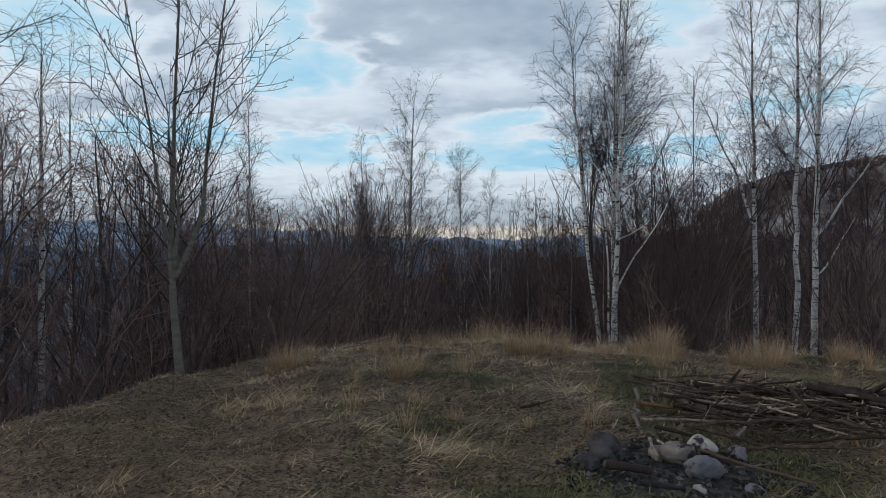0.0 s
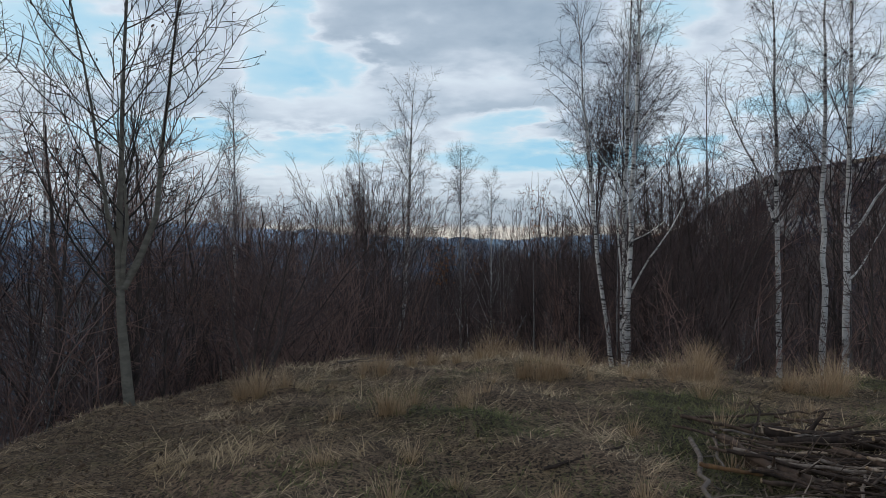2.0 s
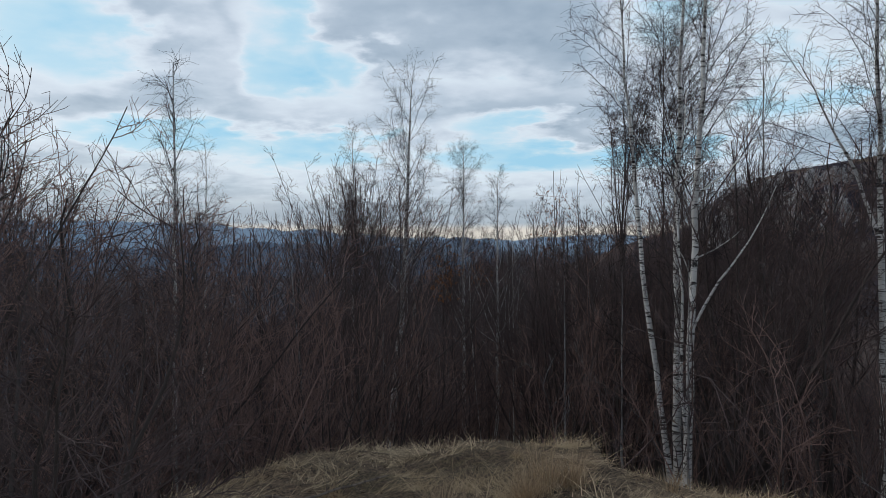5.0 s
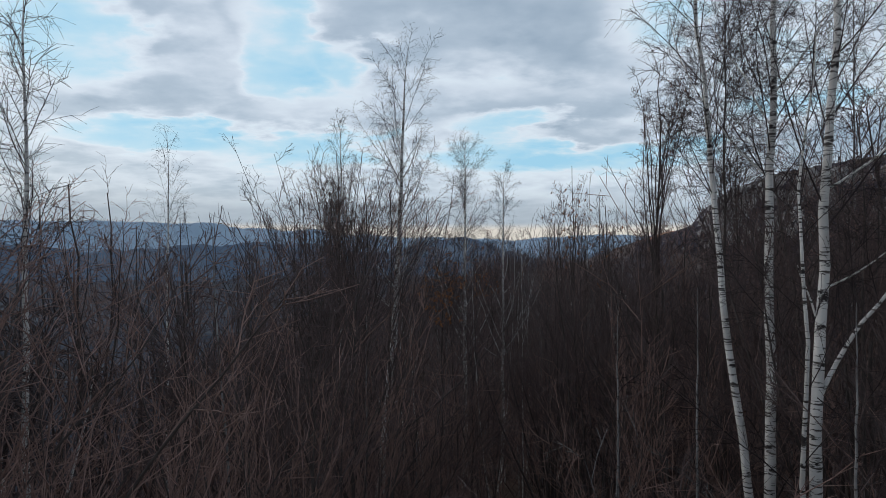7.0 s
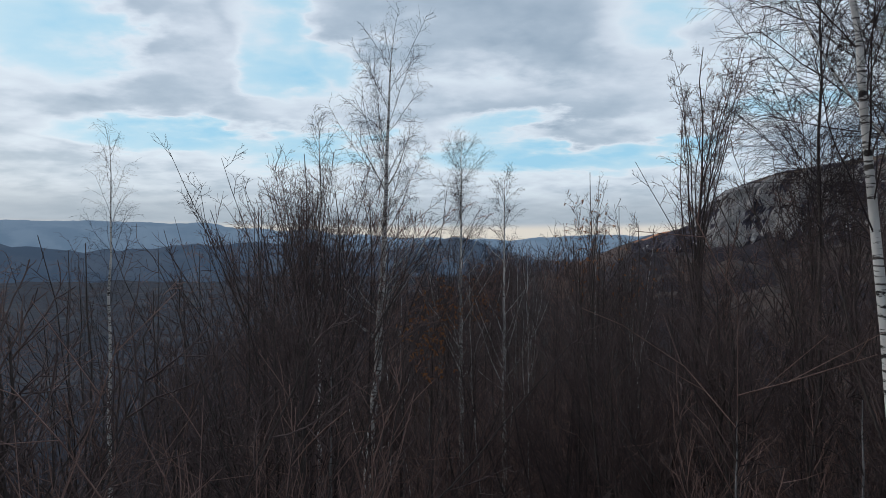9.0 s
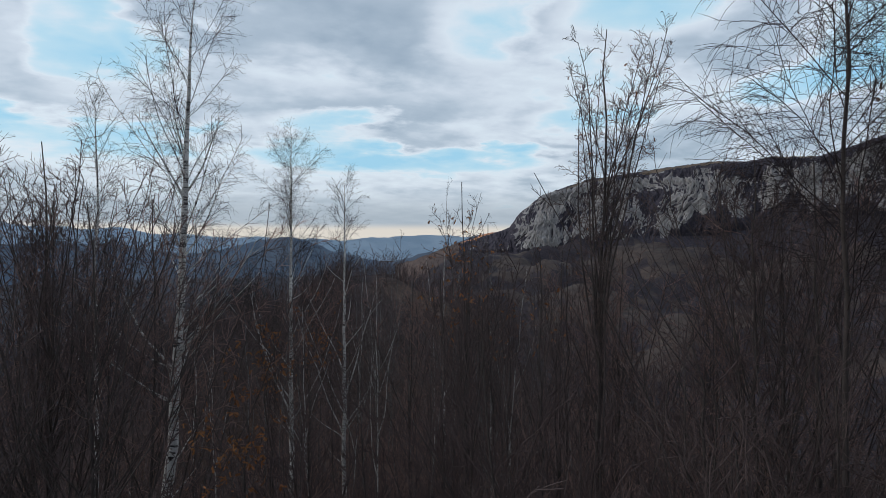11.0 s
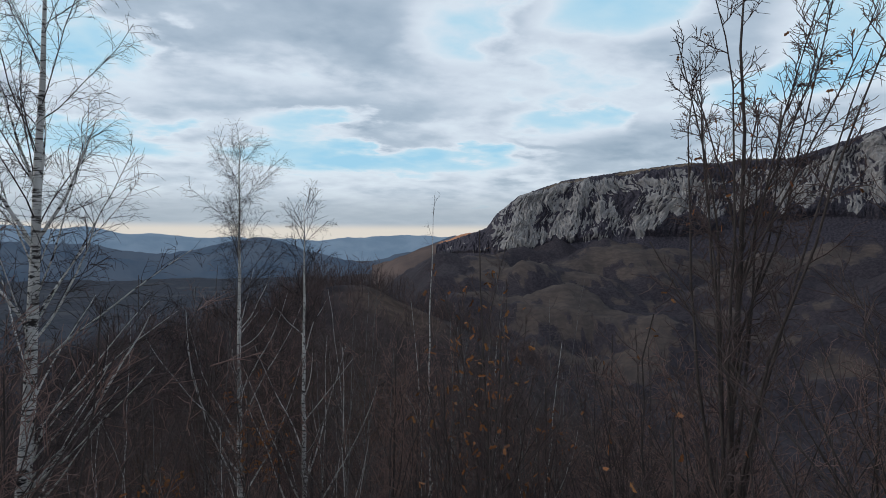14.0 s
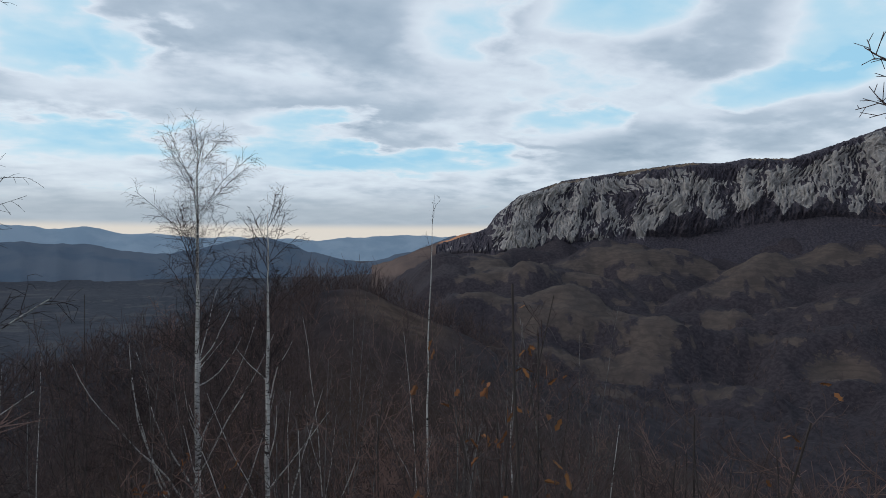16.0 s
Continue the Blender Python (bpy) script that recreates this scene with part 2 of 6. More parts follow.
def green_share(x, y):
    """Where the knoll's grass is still green: patches, thickest round the fire pit and the wood pile."""
    x, y = np.asarray(x, float), np.asarray(y, float)
    near = 0.5 * np.exp(-((x - 1.1) / 1.3) ** 2 - ((y - 3.2) / 1.4) ** 2) + 0.18 * np.exp(-((x - 1.0) / 2.0) ** 2 - ((y - 6.0) / 2.5) ** 2)
    return np.clip(1.6 * fbm(x / 1.1, y / 1.1, 81, 4) + near - 0.05, 0, 1) * smooth(8.0, 6.3, y) * smooth(-1.6, 0.1, x)


FARMS = ((348.5, 304.2), (362.4, 305.9), (239.8, 369.2))


def valley_lumps(x, y):
    """Rounded pasture hills with creases between them, 0 in the creases."""
    return 0.68 * np.abs(perlin(x / 190 + 0.5 * perlin(x / 90, y / 90, 78), y / 150, 71)) * 2.2 + 0.32 * np.abs(perlin(x / 80, y / 60, 72)) * 2.2


def valley_woods(x, y):
    """Where woods stand on the pasture side of the valley: 0 to 1."""
    x, y = np.asarray(x, float), np.asarray(y, float)
    r, bearing = np.hypot(x, y), np.degrees(np.arctan2(x, y))
    k = valley_lumps(x, y) + 0.50 * fbm(x / 70, y / 34, 73, 5) + 0.34 * fbm(x / 16, y / 11, 74, 3)
    k = k - 0.5 * smooth(430, 270, r) - 0.35 * smooth(760, 860, r) - 0.30 * smooth(43, 54, bearing) - 0.8 * smooth(22, 16, bearing)
    w = smooth(0.52, 0.36, k)
    for fx, fy in FARMS:
        w = w * smooth(8, 26, np.hypot(x - fx, y - fy))
    return w


def height(x, y):
    x, y = np.asarray(x, float), np.asarray(y, float)
    a = x * np.sin(AXIS) + y * np.cos(AXIS)
    b = x * np.cos(AXIS) - y * np.sin(AXIS)
    crest = np.interp(a, [-60, -10, 0, 5, 7, 9, 10, 11, 14, 20, 28, 45, 62, 85, 112, 150, 260, 600, 1500],
                      [1.5, 0.3, 0.0, -0.02, -0.12, -0.36, -0.62, -0.98, -2.4, -4.6, -7.4, -11.0, -12.5, -8.5, -2.0, -16, -60, -110, -120])
    bl, br = np.maximum(-b - 1.0, 0), np.maximum(b - 1.2, 0)
    width = 1 + smooth(20, 100, a) * 2
    early = np.interp(a, [7.4, 9.5, 11.5, 14, 20], [0, 0.42, 0.52, 0.15, 0]) * smooth(-0.6, 1.0, b)
    left = 0.10 * bl + (0.58 - 0.36 * smooth(38, 95, a)) * (np.sqrt(np.maximum(bl - np.clip(2.6 - 0.2 * (a - 4), 1.3, 2.9) * width, 0) ** 2 + 0.25) - 0.5) * (1 - 0.25 * smooth(30, 200, bl))
    right = 0.034 * br + 0.30 * (np.sqrt(np.maximum(br - 5.5 * (1 - 0.8 * smooth(30, 90, a)), 0) ** 2 + 1.5) - 1.22) * (1 + 0.4 * smooth(60, 110, a)) + early
    z = crest - np.where(b < 0, left, right)
    r = np.hypot(x, y)
    bearing = np.degrees(np.arctan2(x, y))
    # the valleys: deep and flat on one side, pastures that climb to the crags on the other
    lv = -105 + 6 * wave_noise(x, y, 700, 5) + np.clip((r - 1500) / 2500, 0, 1) * 30
    rise = np.interp(r, [0, 330, 430, 560, 720, 900, 1200, 2000], [-85, -82, -76, -50, -26, -4, -20, -60])
    rv = rise
    if float(np.max(r)) > 240:
        rv = rise + (10 * wave_noise(x, y, 260, 8, 2) + 34 * (valley_lumps(x, y) - 0.42) + 9 * fbm(x / 55, y / 38, 77, 4)) * smooth(250, 480, r)
    side = smooth(8, 19, bearing)
    valley = lv * (1 - side) + rv * side
    far = smooth(25, 160, r)
    z = soft_max(z, valley, 14.0) * far + z * (1 - far)
    if float(np.max(r)) > 190:
        z = z + valley_woods(x, y) * (2.6 + 3.4 * perlin(x / 6, y / 6, 75) + 2.0 * perlin(x / 2.7, y / 2.7, 76)) * smooth(190, 290, r) * side * smooth(1500, 1100, r)
    bumps = 0.05 * wave_noise(x, y, 1.4, 3) + 0.06 * wave_noise(x, y, 5.0, 4) * smooth(3, 10, r)
    return z + bumps * (1 - smooth(60, 200, r)) + 1.2 * wave_noise(x, y, 40, 6) * smooth(40, 160, r)


def ground_at(x, y):
    return float(height(x, y))


def mesh_of(name, verts, faces, mat, parent=None, label="", smooth_shade=True):
    me = bpy.data.meshes.new(name)
    verts = np.asarray(verts, np.float32)
    me.from_pydata(verts.tolist() if len(verts) < 10 else verts, [], faces)
    me.materials.append(mat)
    if smooth_shade:
        me.polygons.foreach_set("use_smooth", np.ones(len(me.polygons), bool))
    ob = new(name, me)
    if parent is not None:
        ob.parent = parent
    if label:
        ob["label"] = label
    return ob


def grid_faces(rows, cols, wrap=False):
    i = np.arange(rows - 1)[:, None] * cols
    j = np.arange(cols if wrap else cols - 1)[None, :]
    k = (j + 1) % cols
    return np.stack([i + j, i + k, i + cols + k, i + cols + j], -1).reshape(-1, 4)


def build_ground():
    radii = np.concatenate([np.linspace(0.02, 16, 120), np.geomspace(16.3, 1150, 240), np.geomspace(1200, 4600, 24)])
    ang = np.radians(np.concatenate([np.linspace(-52, 66, 320), np.linspace(69, 305, 56)]))
    R, A = np.meshgrid(radii, ang, indexing="ij")
    X, Y = R * np.sin(A), R * np.cos(A) + 2.0
    V = np.stack([X, Y, height(X, Y)], -1).reshape(-1, 3)
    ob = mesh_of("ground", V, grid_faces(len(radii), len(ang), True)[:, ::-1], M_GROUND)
    ob.data.attributes.new("green", "FLOAT", "POINT").data.foreach_set("value", green_share(X, Y).astype(np.float32).ravel())
    ob.data.attributes.new("woods", "FLOAT", "POINT").data.foreach_set("value", valley_woods(X, Y).astype(np.float32).ravel())
    return tagged(ob, "dry autumn grass knoll falling to wooded slopes and valleys", "ground", kind="structure")


build_ground()

# ---------------------------------------------------------------- crags and far hills
EYE = (2.2, 22.0, 4.3)   # the land's far outlines are given as bearings from the last viewpoint


def outline(bearing, table):
    t = np.array(table, float)
    return np.interp(bearing, t[:, 0], t[:, 1])


def rock_material():
    """Pale limestone; scrub where the mesh carries it, pasture strips on the plateau."""
    m = Mat("limestone crag and scrub", 0.95)
    n1 = m.noise(m.coords((1, 1, 0.5)), 0.16, 6, 0.7)
    n2 = m.noise(m.coords((1, 1, 0.3)), 0.09, 7, 0.7)
    fine = m.noise(m.coords(), 0.42, 5, 0.65)
    rock = m.mix(m.ramp(n2, 0.38, 0.62), (0.43, 0.41, 0.392), (0.27, 0.258, 0.258))
    rock = m.mix(m.ramp(n1, 0.55, 0.64, 0.0, 0.7), rock, (0.17, 0.155, 0.155))
    # both wood tints are lifted towards blue, haze painted into the colour
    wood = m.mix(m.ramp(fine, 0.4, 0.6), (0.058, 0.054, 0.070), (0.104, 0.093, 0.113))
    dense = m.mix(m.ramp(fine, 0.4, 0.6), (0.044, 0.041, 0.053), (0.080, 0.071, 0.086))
    grass = m.mix(m.ramp(n2, 0.4, 0.6), (0.27, 0.205, 0.15), (0.17, 0.135, 0.105))
    a, b = m.node("ShaderNodeAttribute"), m.node("ShaderNodeAttribute")
    a.attribute_name, b.attribute_name = "scrub", "pasture"
    s = m.ramp(m.math("ADD", a.outputs["Fac"], m.math("MULTIPLY", m.math("SUBTRACT", fine, 0.5), 1.5)), 0.42, 0.58)
    q = m.ramp(m.math("ADD", b.outputs["Fac"], m.math("MULTIPLY", m.math("SUBTRACT", fine, 0.5), 1.2)), 0.42, 0.58)
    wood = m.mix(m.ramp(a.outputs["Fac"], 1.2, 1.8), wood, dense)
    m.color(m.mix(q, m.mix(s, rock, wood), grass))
    return m.bump(m.math("ADD", n1, m.math("MULTIPLY", fine, 0.5)), 0.8, 2.0).m


def build_crags():
    """The limestone scarp: leaning ribs and wooded gullies, screes below, pastures on the brink."""
    top = [(17.5, 0.2), (18.5, 0.5), (20, 1.0), (22.2, 1.8), (23.2, 3.2), (25.3, 4.9), (29.4, 6.2), (35.8, 7.0), (40, 7.4), (42.5, 7.2), (44.5, 7.5), (47.7, 7.3),
           (50, 7.9), (54, 9.2), (57, 10.2), (62, 11.5), (66, 12)]
    foot = [(17.5, -0.8), (20, -0.6), (24, -0.6), (28, 0.0), (32, 0.6), (36, 0.9), (40, 0.8), (45, 1.8), (50, 2.4), (56, 1.8), (62, 1.0), (66, 1)]
    cols, rows = 860, 150
    B = np.linspace(17.5, 66, cols)[None, :]
    T = np.linspace(0, 1, rows)[:, None]
    dist0 = 930 + 0 * B + 120 * np.exp(-((B - 17.5) / 4) ** 2)
    et, ef = np.tan(np.radians(outline(B, top))), np.tan(np.radians(outline(B, foot)))
    ztop, zfoot = EYE[2] + dist0 * 1.10 * et, EYE[2] + dist0 * ef
    # t: 0 to .2 wooded scree, .2 to .8 cliff, .8 to .95 slope above it, then the plateau
    sag = zfoot - 75
    z = np.where(T < 0.2, sag + (zfoot - sag) * (T / 0.2), 0)
    z = np.where((T >= 0.2) & (T < 0.8), zfoot + (ztop - zfoot) * 0.84 * ((T - 0.2) / 0.6), z)
    z = np.where((T >= 0.8) & (T < 0.95), zfoot + (ztop - zfoot) * (0.84 + 0.16 * (T - 0.8) / 0.15), z)
    z = np.where(T >= 0.95, ztop - 6 * (T - 0.95) / 0.05, z)
    d = dist0 + np.interp(T, [0, 0.2, 0.8, 0.95, 1], [-110, 0, 62, 103, 420])
    rad = np.radians(B + 0 * T)
    s, h = rad * 930, z - zfoot
    big = fbm(s / 120, h / 100, 21, 3)
    lean = s - (0.20 + 0.40 * big) * h + 5 * fbm(s / 22, h / 22, 27, 3)
    rib = 1 - 2.4 * np.abs(perlin(lean / 38 + 0.9 * big, h / 120, 24))
    flute = 1 - 2.4 * np.abs(perlin(lean / 10 + 0.8 * big, h / 42, 25))
    chip = 0.9 - 2.2 * np.abs(perlin(lean / 4.0, h / 14, 26)) + 0.8 * perlin(lean / 2.0, h / 5, 28)
    band = smooth(0.17, 0.26, T) * (1 - smooth(0.84, 0.94, T))
    # scrub grows on the screes, in the gullies and above a wavering brink; pasture strips on top
    brink = np.interp(B, [17, 23, 26, 30, 33, 38, 44, 48, 56], [0.3, 0.97, 0.96, 0.92, 0.86, 0.78, 0.74, 0.80, 0.86]) + 0.14 * fbm(s / 60, 0 * s, 41, 3)
    base = 0.20 + np.interp(B, [24, 36, 42, 48], [0.02, 0.03, 0.18, 0.09]) + 0.26 * fbm(s / 55, 0 * s, 42, 4)
    bare = 0.50 * (rib - 0.45) + 0.40 * (flute - 0.45) + 0.95 * fbm(lean / 30, h / 24, 43, 5) + 0.75 * (chip - 0.25) - 0.10 + 0.22 * smooth(34, 26, B) - 1.2 * smooth(23.2, 22.2, B)
    bare = bare - 1.5 * smooth(base + 0.04, base - 0.04, T) - 1.5 * smooth(brink - 0.05, brink + 0.06, T)
    scrub = smooth(0.10, -0.10, bare)
    push = -(rib * 10 + flute * 5.0 + chip * 3.4 + big * 15) * band
    px, py = np.sin(rad) * (d + push), np.cos(rad) * (d + push)
    tuft = perlin(s / 3.3, h / 3.3 + d / 7, 44) + 0.6 * perlin(s / 8, h / 8 + d / 15, 45)
    z = z + (rib * 3 + chip * 2) * band + scrub * (0.8 + 1.6 * tuft) * smooth(0.02, 0.1, T)
    V = np.stack([EYE[0] + px, EYE[1] + py, z], -1).reshape(-1, 3)
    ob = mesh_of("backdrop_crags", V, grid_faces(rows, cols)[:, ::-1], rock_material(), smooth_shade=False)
    strips = smooth(33, 35, B) * smooth(41.5, 40, B) + smooth(44, 45, B) * smooth(48.5, 47.5, B) + 0.5 * smooth(26, 28, B) * smooth(33, 31, B)
    pasture = strips * smooth(0.845, 0.87, T) * smooth(0.945, 0.93, T) * (1.1 + 0.8 * fbm(s / 25, T * 30, 46, 2))
    for key, val in (("scrub", scrub * (1 + smooth(base + 0.03, base - 0.05, T))), ("pasture", np.clip(pasture, 0, 1))):
        ob.data.attributes.new(key, "FLOAT", "POINT").data.foreach_set("value", np.ascontiguousarray(val, np.float32).ravel())
    tagged(ob, "grey limestone crags above dark wooded screes", "mountain", kind="structure")


# distance haze painted on: bluish base colour plus a faint emission
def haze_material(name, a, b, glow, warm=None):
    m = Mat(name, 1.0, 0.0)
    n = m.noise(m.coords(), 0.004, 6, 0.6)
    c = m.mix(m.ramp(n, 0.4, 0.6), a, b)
    # warm: low sunlight painted in orange where the mask attribute is high
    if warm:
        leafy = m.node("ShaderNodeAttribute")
        leafy.attribute_name = "sun_patch"
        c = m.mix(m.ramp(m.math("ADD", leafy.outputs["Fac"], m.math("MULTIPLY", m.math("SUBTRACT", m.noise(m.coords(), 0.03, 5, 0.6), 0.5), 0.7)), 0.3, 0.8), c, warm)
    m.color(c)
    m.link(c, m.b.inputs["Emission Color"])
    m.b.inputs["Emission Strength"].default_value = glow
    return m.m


def build_hills(name, label, mat, dist, table, depth, seed, rough=6.0, base=-1.6):
    """One far range, as a ridge with two slopes."""
    lo, hi = table[0][0], table[-1][0]
    cols = 320
    B = np.linspace(lo, hi, cols)[None, :]
    T = np.linspace(0, 1, 26)[:, None]
    ztop = EYE[2] + dist * np.tan(np.radians(outline(B, table)))
    zb = EYE[2] + (dist - depth) * np.tan(np.radians(base))
    prof = np.interp(T, [0, 0.7, 1.0], [0, 1, 0.25])
    prof = np.where(T < 0.7, 0.5 - 0.5 * np.cos(np.pi * np.clip(T / 0.7, 0, 1)) * 1.0, prof)
    rad = np.radians(B + 0 * T)
    s = rad * dist
    d = dist + (T - 0.7) * depth / 0.7 * (1 + 0.2 * wave_noise(s, 0 * s, dist * 0.16, seed + 5, 4) * (T < 0.7))
    z = zb + (ztop - zb) * prof + rough * wave_noise(s, d, dist * 0.09, seed, 5) * np.sin(np.pi * np.clip(T, 0, 0.98)) ** 0.5
    V = np.stack([EYE[0] + np.sin(rad) * d, EYE[1] + np.cos(rad) * d, z], -1).reshape(-1, 3)
    ob = mesh_of(name, V, grid_faces(26, cols)[:, ::-1], mat)
    # mask of the painted sunlight, centred on one bearing of the upper slope
    sun_patch = 1.25 * np.exp(-((B - 19.4) / 1.5) ** 2) * smooth(0.30, 0.55, T) if mat is M_HILL_SUN else 0 * B * T
    ob.data.attributes.new("sun_patch", "FLOAT", "POINT").data.foreach_set("value", sun_patch.astype(np.float32).ravel())
    tagged(ob, label, "hills", kind="structure")


build_crags()
# haze sits in these colours and their glow, stronger for the further range
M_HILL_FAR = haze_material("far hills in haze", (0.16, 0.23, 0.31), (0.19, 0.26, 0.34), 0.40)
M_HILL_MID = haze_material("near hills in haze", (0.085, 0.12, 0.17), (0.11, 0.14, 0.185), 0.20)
M_HILL_SUN = haze_material("spur with painted sunlight", (0.10, 0.083, 0.082), (0.15, 0.115, 0.105), 0.22, (0.46, 0.23, 0.14))
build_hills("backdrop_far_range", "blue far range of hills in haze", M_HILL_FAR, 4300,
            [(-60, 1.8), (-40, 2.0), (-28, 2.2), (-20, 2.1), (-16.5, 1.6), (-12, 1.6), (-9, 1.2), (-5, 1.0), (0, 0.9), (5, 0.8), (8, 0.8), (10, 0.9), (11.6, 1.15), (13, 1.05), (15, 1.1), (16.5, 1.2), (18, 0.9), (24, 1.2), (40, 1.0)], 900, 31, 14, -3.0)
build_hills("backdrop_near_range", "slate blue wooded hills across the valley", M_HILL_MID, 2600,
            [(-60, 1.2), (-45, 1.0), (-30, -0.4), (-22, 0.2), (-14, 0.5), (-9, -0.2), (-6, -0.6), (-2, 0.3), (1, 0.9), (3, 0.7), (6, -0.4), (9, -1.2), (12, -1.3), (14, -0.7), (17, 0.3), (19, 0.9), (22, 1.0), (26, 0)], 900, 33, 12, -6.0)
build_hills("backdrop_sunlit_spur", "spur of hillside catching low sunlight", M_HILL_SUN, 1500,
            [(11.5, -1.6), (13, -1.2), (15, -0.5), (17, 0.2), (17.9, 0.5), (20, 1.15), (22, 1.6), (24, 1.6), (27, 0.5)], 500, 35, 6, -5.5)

# ---------------------------------------------------------------- trees
class Tubes:
    """Gathers tapered tubes into one mesh."""

    def __init__(self):
        self.v, self.f, self.n = [], [], 0

    def add(self, P, R, sides):
        """P: lines x points x 3; R: radii, per point or per line and point."""
        P = np.asarray(P, float)
        if P.ndim == 2:
            P = P[None]
        m, k = P.shape[:2]
        if m == 0:
            return
        R = np.broadcast_to(np.asarray(R, float), (m, k))
        d = np.gradient(P, axis=1)
        d /= np.linalg.norm(d, axis=2, keepdims=True) + 1e-9
        ref = np.where(np.abs(d[:, :1, 2:3]) < 0.8, np.array([0.0, 0, 1]), np.array([1.0, 0, 0]))
        u = np.cross(d, np.broadcast_to(ref, d.shape))
        u /= np.linalg.norm(u, axis=2, keepdims=True) + 1e-9
        w = np.cross(d, u)
        a = np.arange(sides) * 2 * np.pi / sides
        ring = u[:, :, None, :] * np.cos(a)[:, None] + w[:, :, None, :] * np.sin(a)[:, None]
        self.v.append((P[:, :, None, :] + ring * R[:, :, None, None]).reshape(-1, 3))
        base = (np.arange(m) * k * sides)[:, None, None] + (np.arange(k - 1) * sides)[None, :, None]
        j = np.arange(sides)[None, None, :]
        q = (j + 1) % sides
        self.f.append(np.stack([base + j, base + q, base + sides + q, base + sides + j], -1).reshape(-1, 4) + self.n)
        self.n += m * k * sides

    def mesh(self, name, mat):
        me = bpy.data.meshes.new(name)
        V, F = np.concatenate(self.v).astype(np.float32), np.concatenate(self.f).astype(np.int32)
        me.vertices.add(len(V))
        me.vertices.foreach_set("co", V.ravel())
        me.loops.add(F.size)
        me.loops.foreach_set("vertex_index", F.ravel())
        me.polygons.add(len(F))
        me.polygons.foreach_set("loop_start", np.arange(len(F), dtype=np.int32) * F.shape[1])
        me.polygons.foreach_set("loop_total", np.full(len(F), F.shape[1], np.int32))
        me.polygons.foreach_set("use_smooth", np.ones(len(F), bool))
        me.update(calc_edges=True)
        me.materials.append(mat)
        return me


def unit(v):
    return v / (np.linalg.norm(v, axis=-1, keepdims=True) + 1e-9)


def strand(rng, p, d, length, n, wob, lift):
    """A wandering line from p; lift bends it up (or down)."""
    pts, step = [np.array(p, float)], length / n
    d = unit(np.array(d, float))
    for _ in range(n):
        d = unit(d + rng.normal(0, wob, 3) + np.array([0, 0, lift]))
        pts.append(pts[-1] + d * step)
    return np.array(pts)


def along(pts, t):
    """Place and direction at the share t of a polyline."""
    k = min(max(t, 0), 0.9999) * (len(pts) - 1)
    i = int(k)
    return pts[i] + (pts[i + 1] - pts[i]) * (k - i), unit(pts[i + 1] - pts[i])


def spread(rng, d, angle, turn=None):
    """A direction that leaves d by the angle, to a random side (or the side turn, in degrees)."""
    t = rng.uniform(0, 2 * np.pi) if turn is None else radians(turn)
    side = np.array([np.cos(t), np.sin(t), 0])
    side = unit(side - d * side.dot(d))
    return unit(d * math.cos(radians(angle)) + side * math.sin(radians(angle)))


def sprout(rng, lines, per, size, angle, wob, lift, segs, start=0.15, taper=0.45, end=1.0):
    """Side shoots along many lines at once: the new lines and where on their parents they leave."""
    lines = np.asarray(lines, float)
    k, n = lines.shape[:2]
    per = np.broadcast_to(np.asarray(per, int), (k,))
    idx = np.repeat(np.arange(k), per)
    order = np.arange(len(idx)) - np.repeat(np.cumsum(per) - per, per)
    t = start + (end - start) * (order + rng.uniform(0, 1, len(idx))) / np.maximum(per[idx], 1)
    f = np.clip(t, 0, 0.9999) * (n - 1)
    i = f.astype(int)
    a, b = lines[idx, i], lines[idx, i + 1]
    p, d = a + (b - a) * (f - i)[:, None], unit(b - a)
    side = rng.normal(0, 1, (len(idx), 3))
    side = unit(side - d * (side * d).sum(1, keepdims=True))
    ang = np.radians(angle * rng.uniform(0.7, 1.3, len(idx)))[:, None]
    d = unit(d * np.cos(ang) + side * np.sin(ang))
    ln = (np.broadcast_to(size, (k,))[idx] * rng.uniform(0.5, 1.15, len(idx)) * (1 + taper * (0.5 - t)))[:, None]
    pts = [p]
    for _ in range(segs):
        d = unit(d + rng.normal(0, wob, d.shape) + np.array([0, 0, lift]))
        pts.append(pts[-1] + d * ln / segs)
    return np.stack(pts, 1), t


def lengths(lines):
    return np.linalg.norm(np.diff(lines, axis=1), axis=2).sum(1)


def leaf_cloud(rng, spots, size, mat, name):
    """Small curled leaves at the given places."""
    V, F = [], []
    for p in spots:
        ln, w = size * rng.uniform(0.7, 1.2), size * rng.uniform(0.35, 0.55)
        a = unit(rng.normal(0, 1, 3) + np.array([0, 0, -0.8]))
        b = unit(np.cross(a, rng.normal(0, 1, 3)))
        c = np.cross(a, b) * rng.uniform(-0.3, 0.3)
        n = len(V)
        shape = ((0, 0, 0), (0.25, 0.4, 0.5), (0.5, 0.25, 0.3), (0.72, 0.45, 0.6), (1, 0, -0.2), (0.72, -0.45, 0.6), (0.5, -0.25, 0.3), (0.25, -0.4, 0.5))
        V += [p + a * ln * i + b * w * j + c * ln * k for i, j, k in shape]
        V.append(p + a * ln * 0.5)
        F += [(n + 8, n + i, n + (i + 1) % 8) for i in range(8)]
    me = bpy.data.meshes.new(name)
    me.from_pydata([tuple(v) for v in V], [], F)
    me.materials.append(mat)
    return me


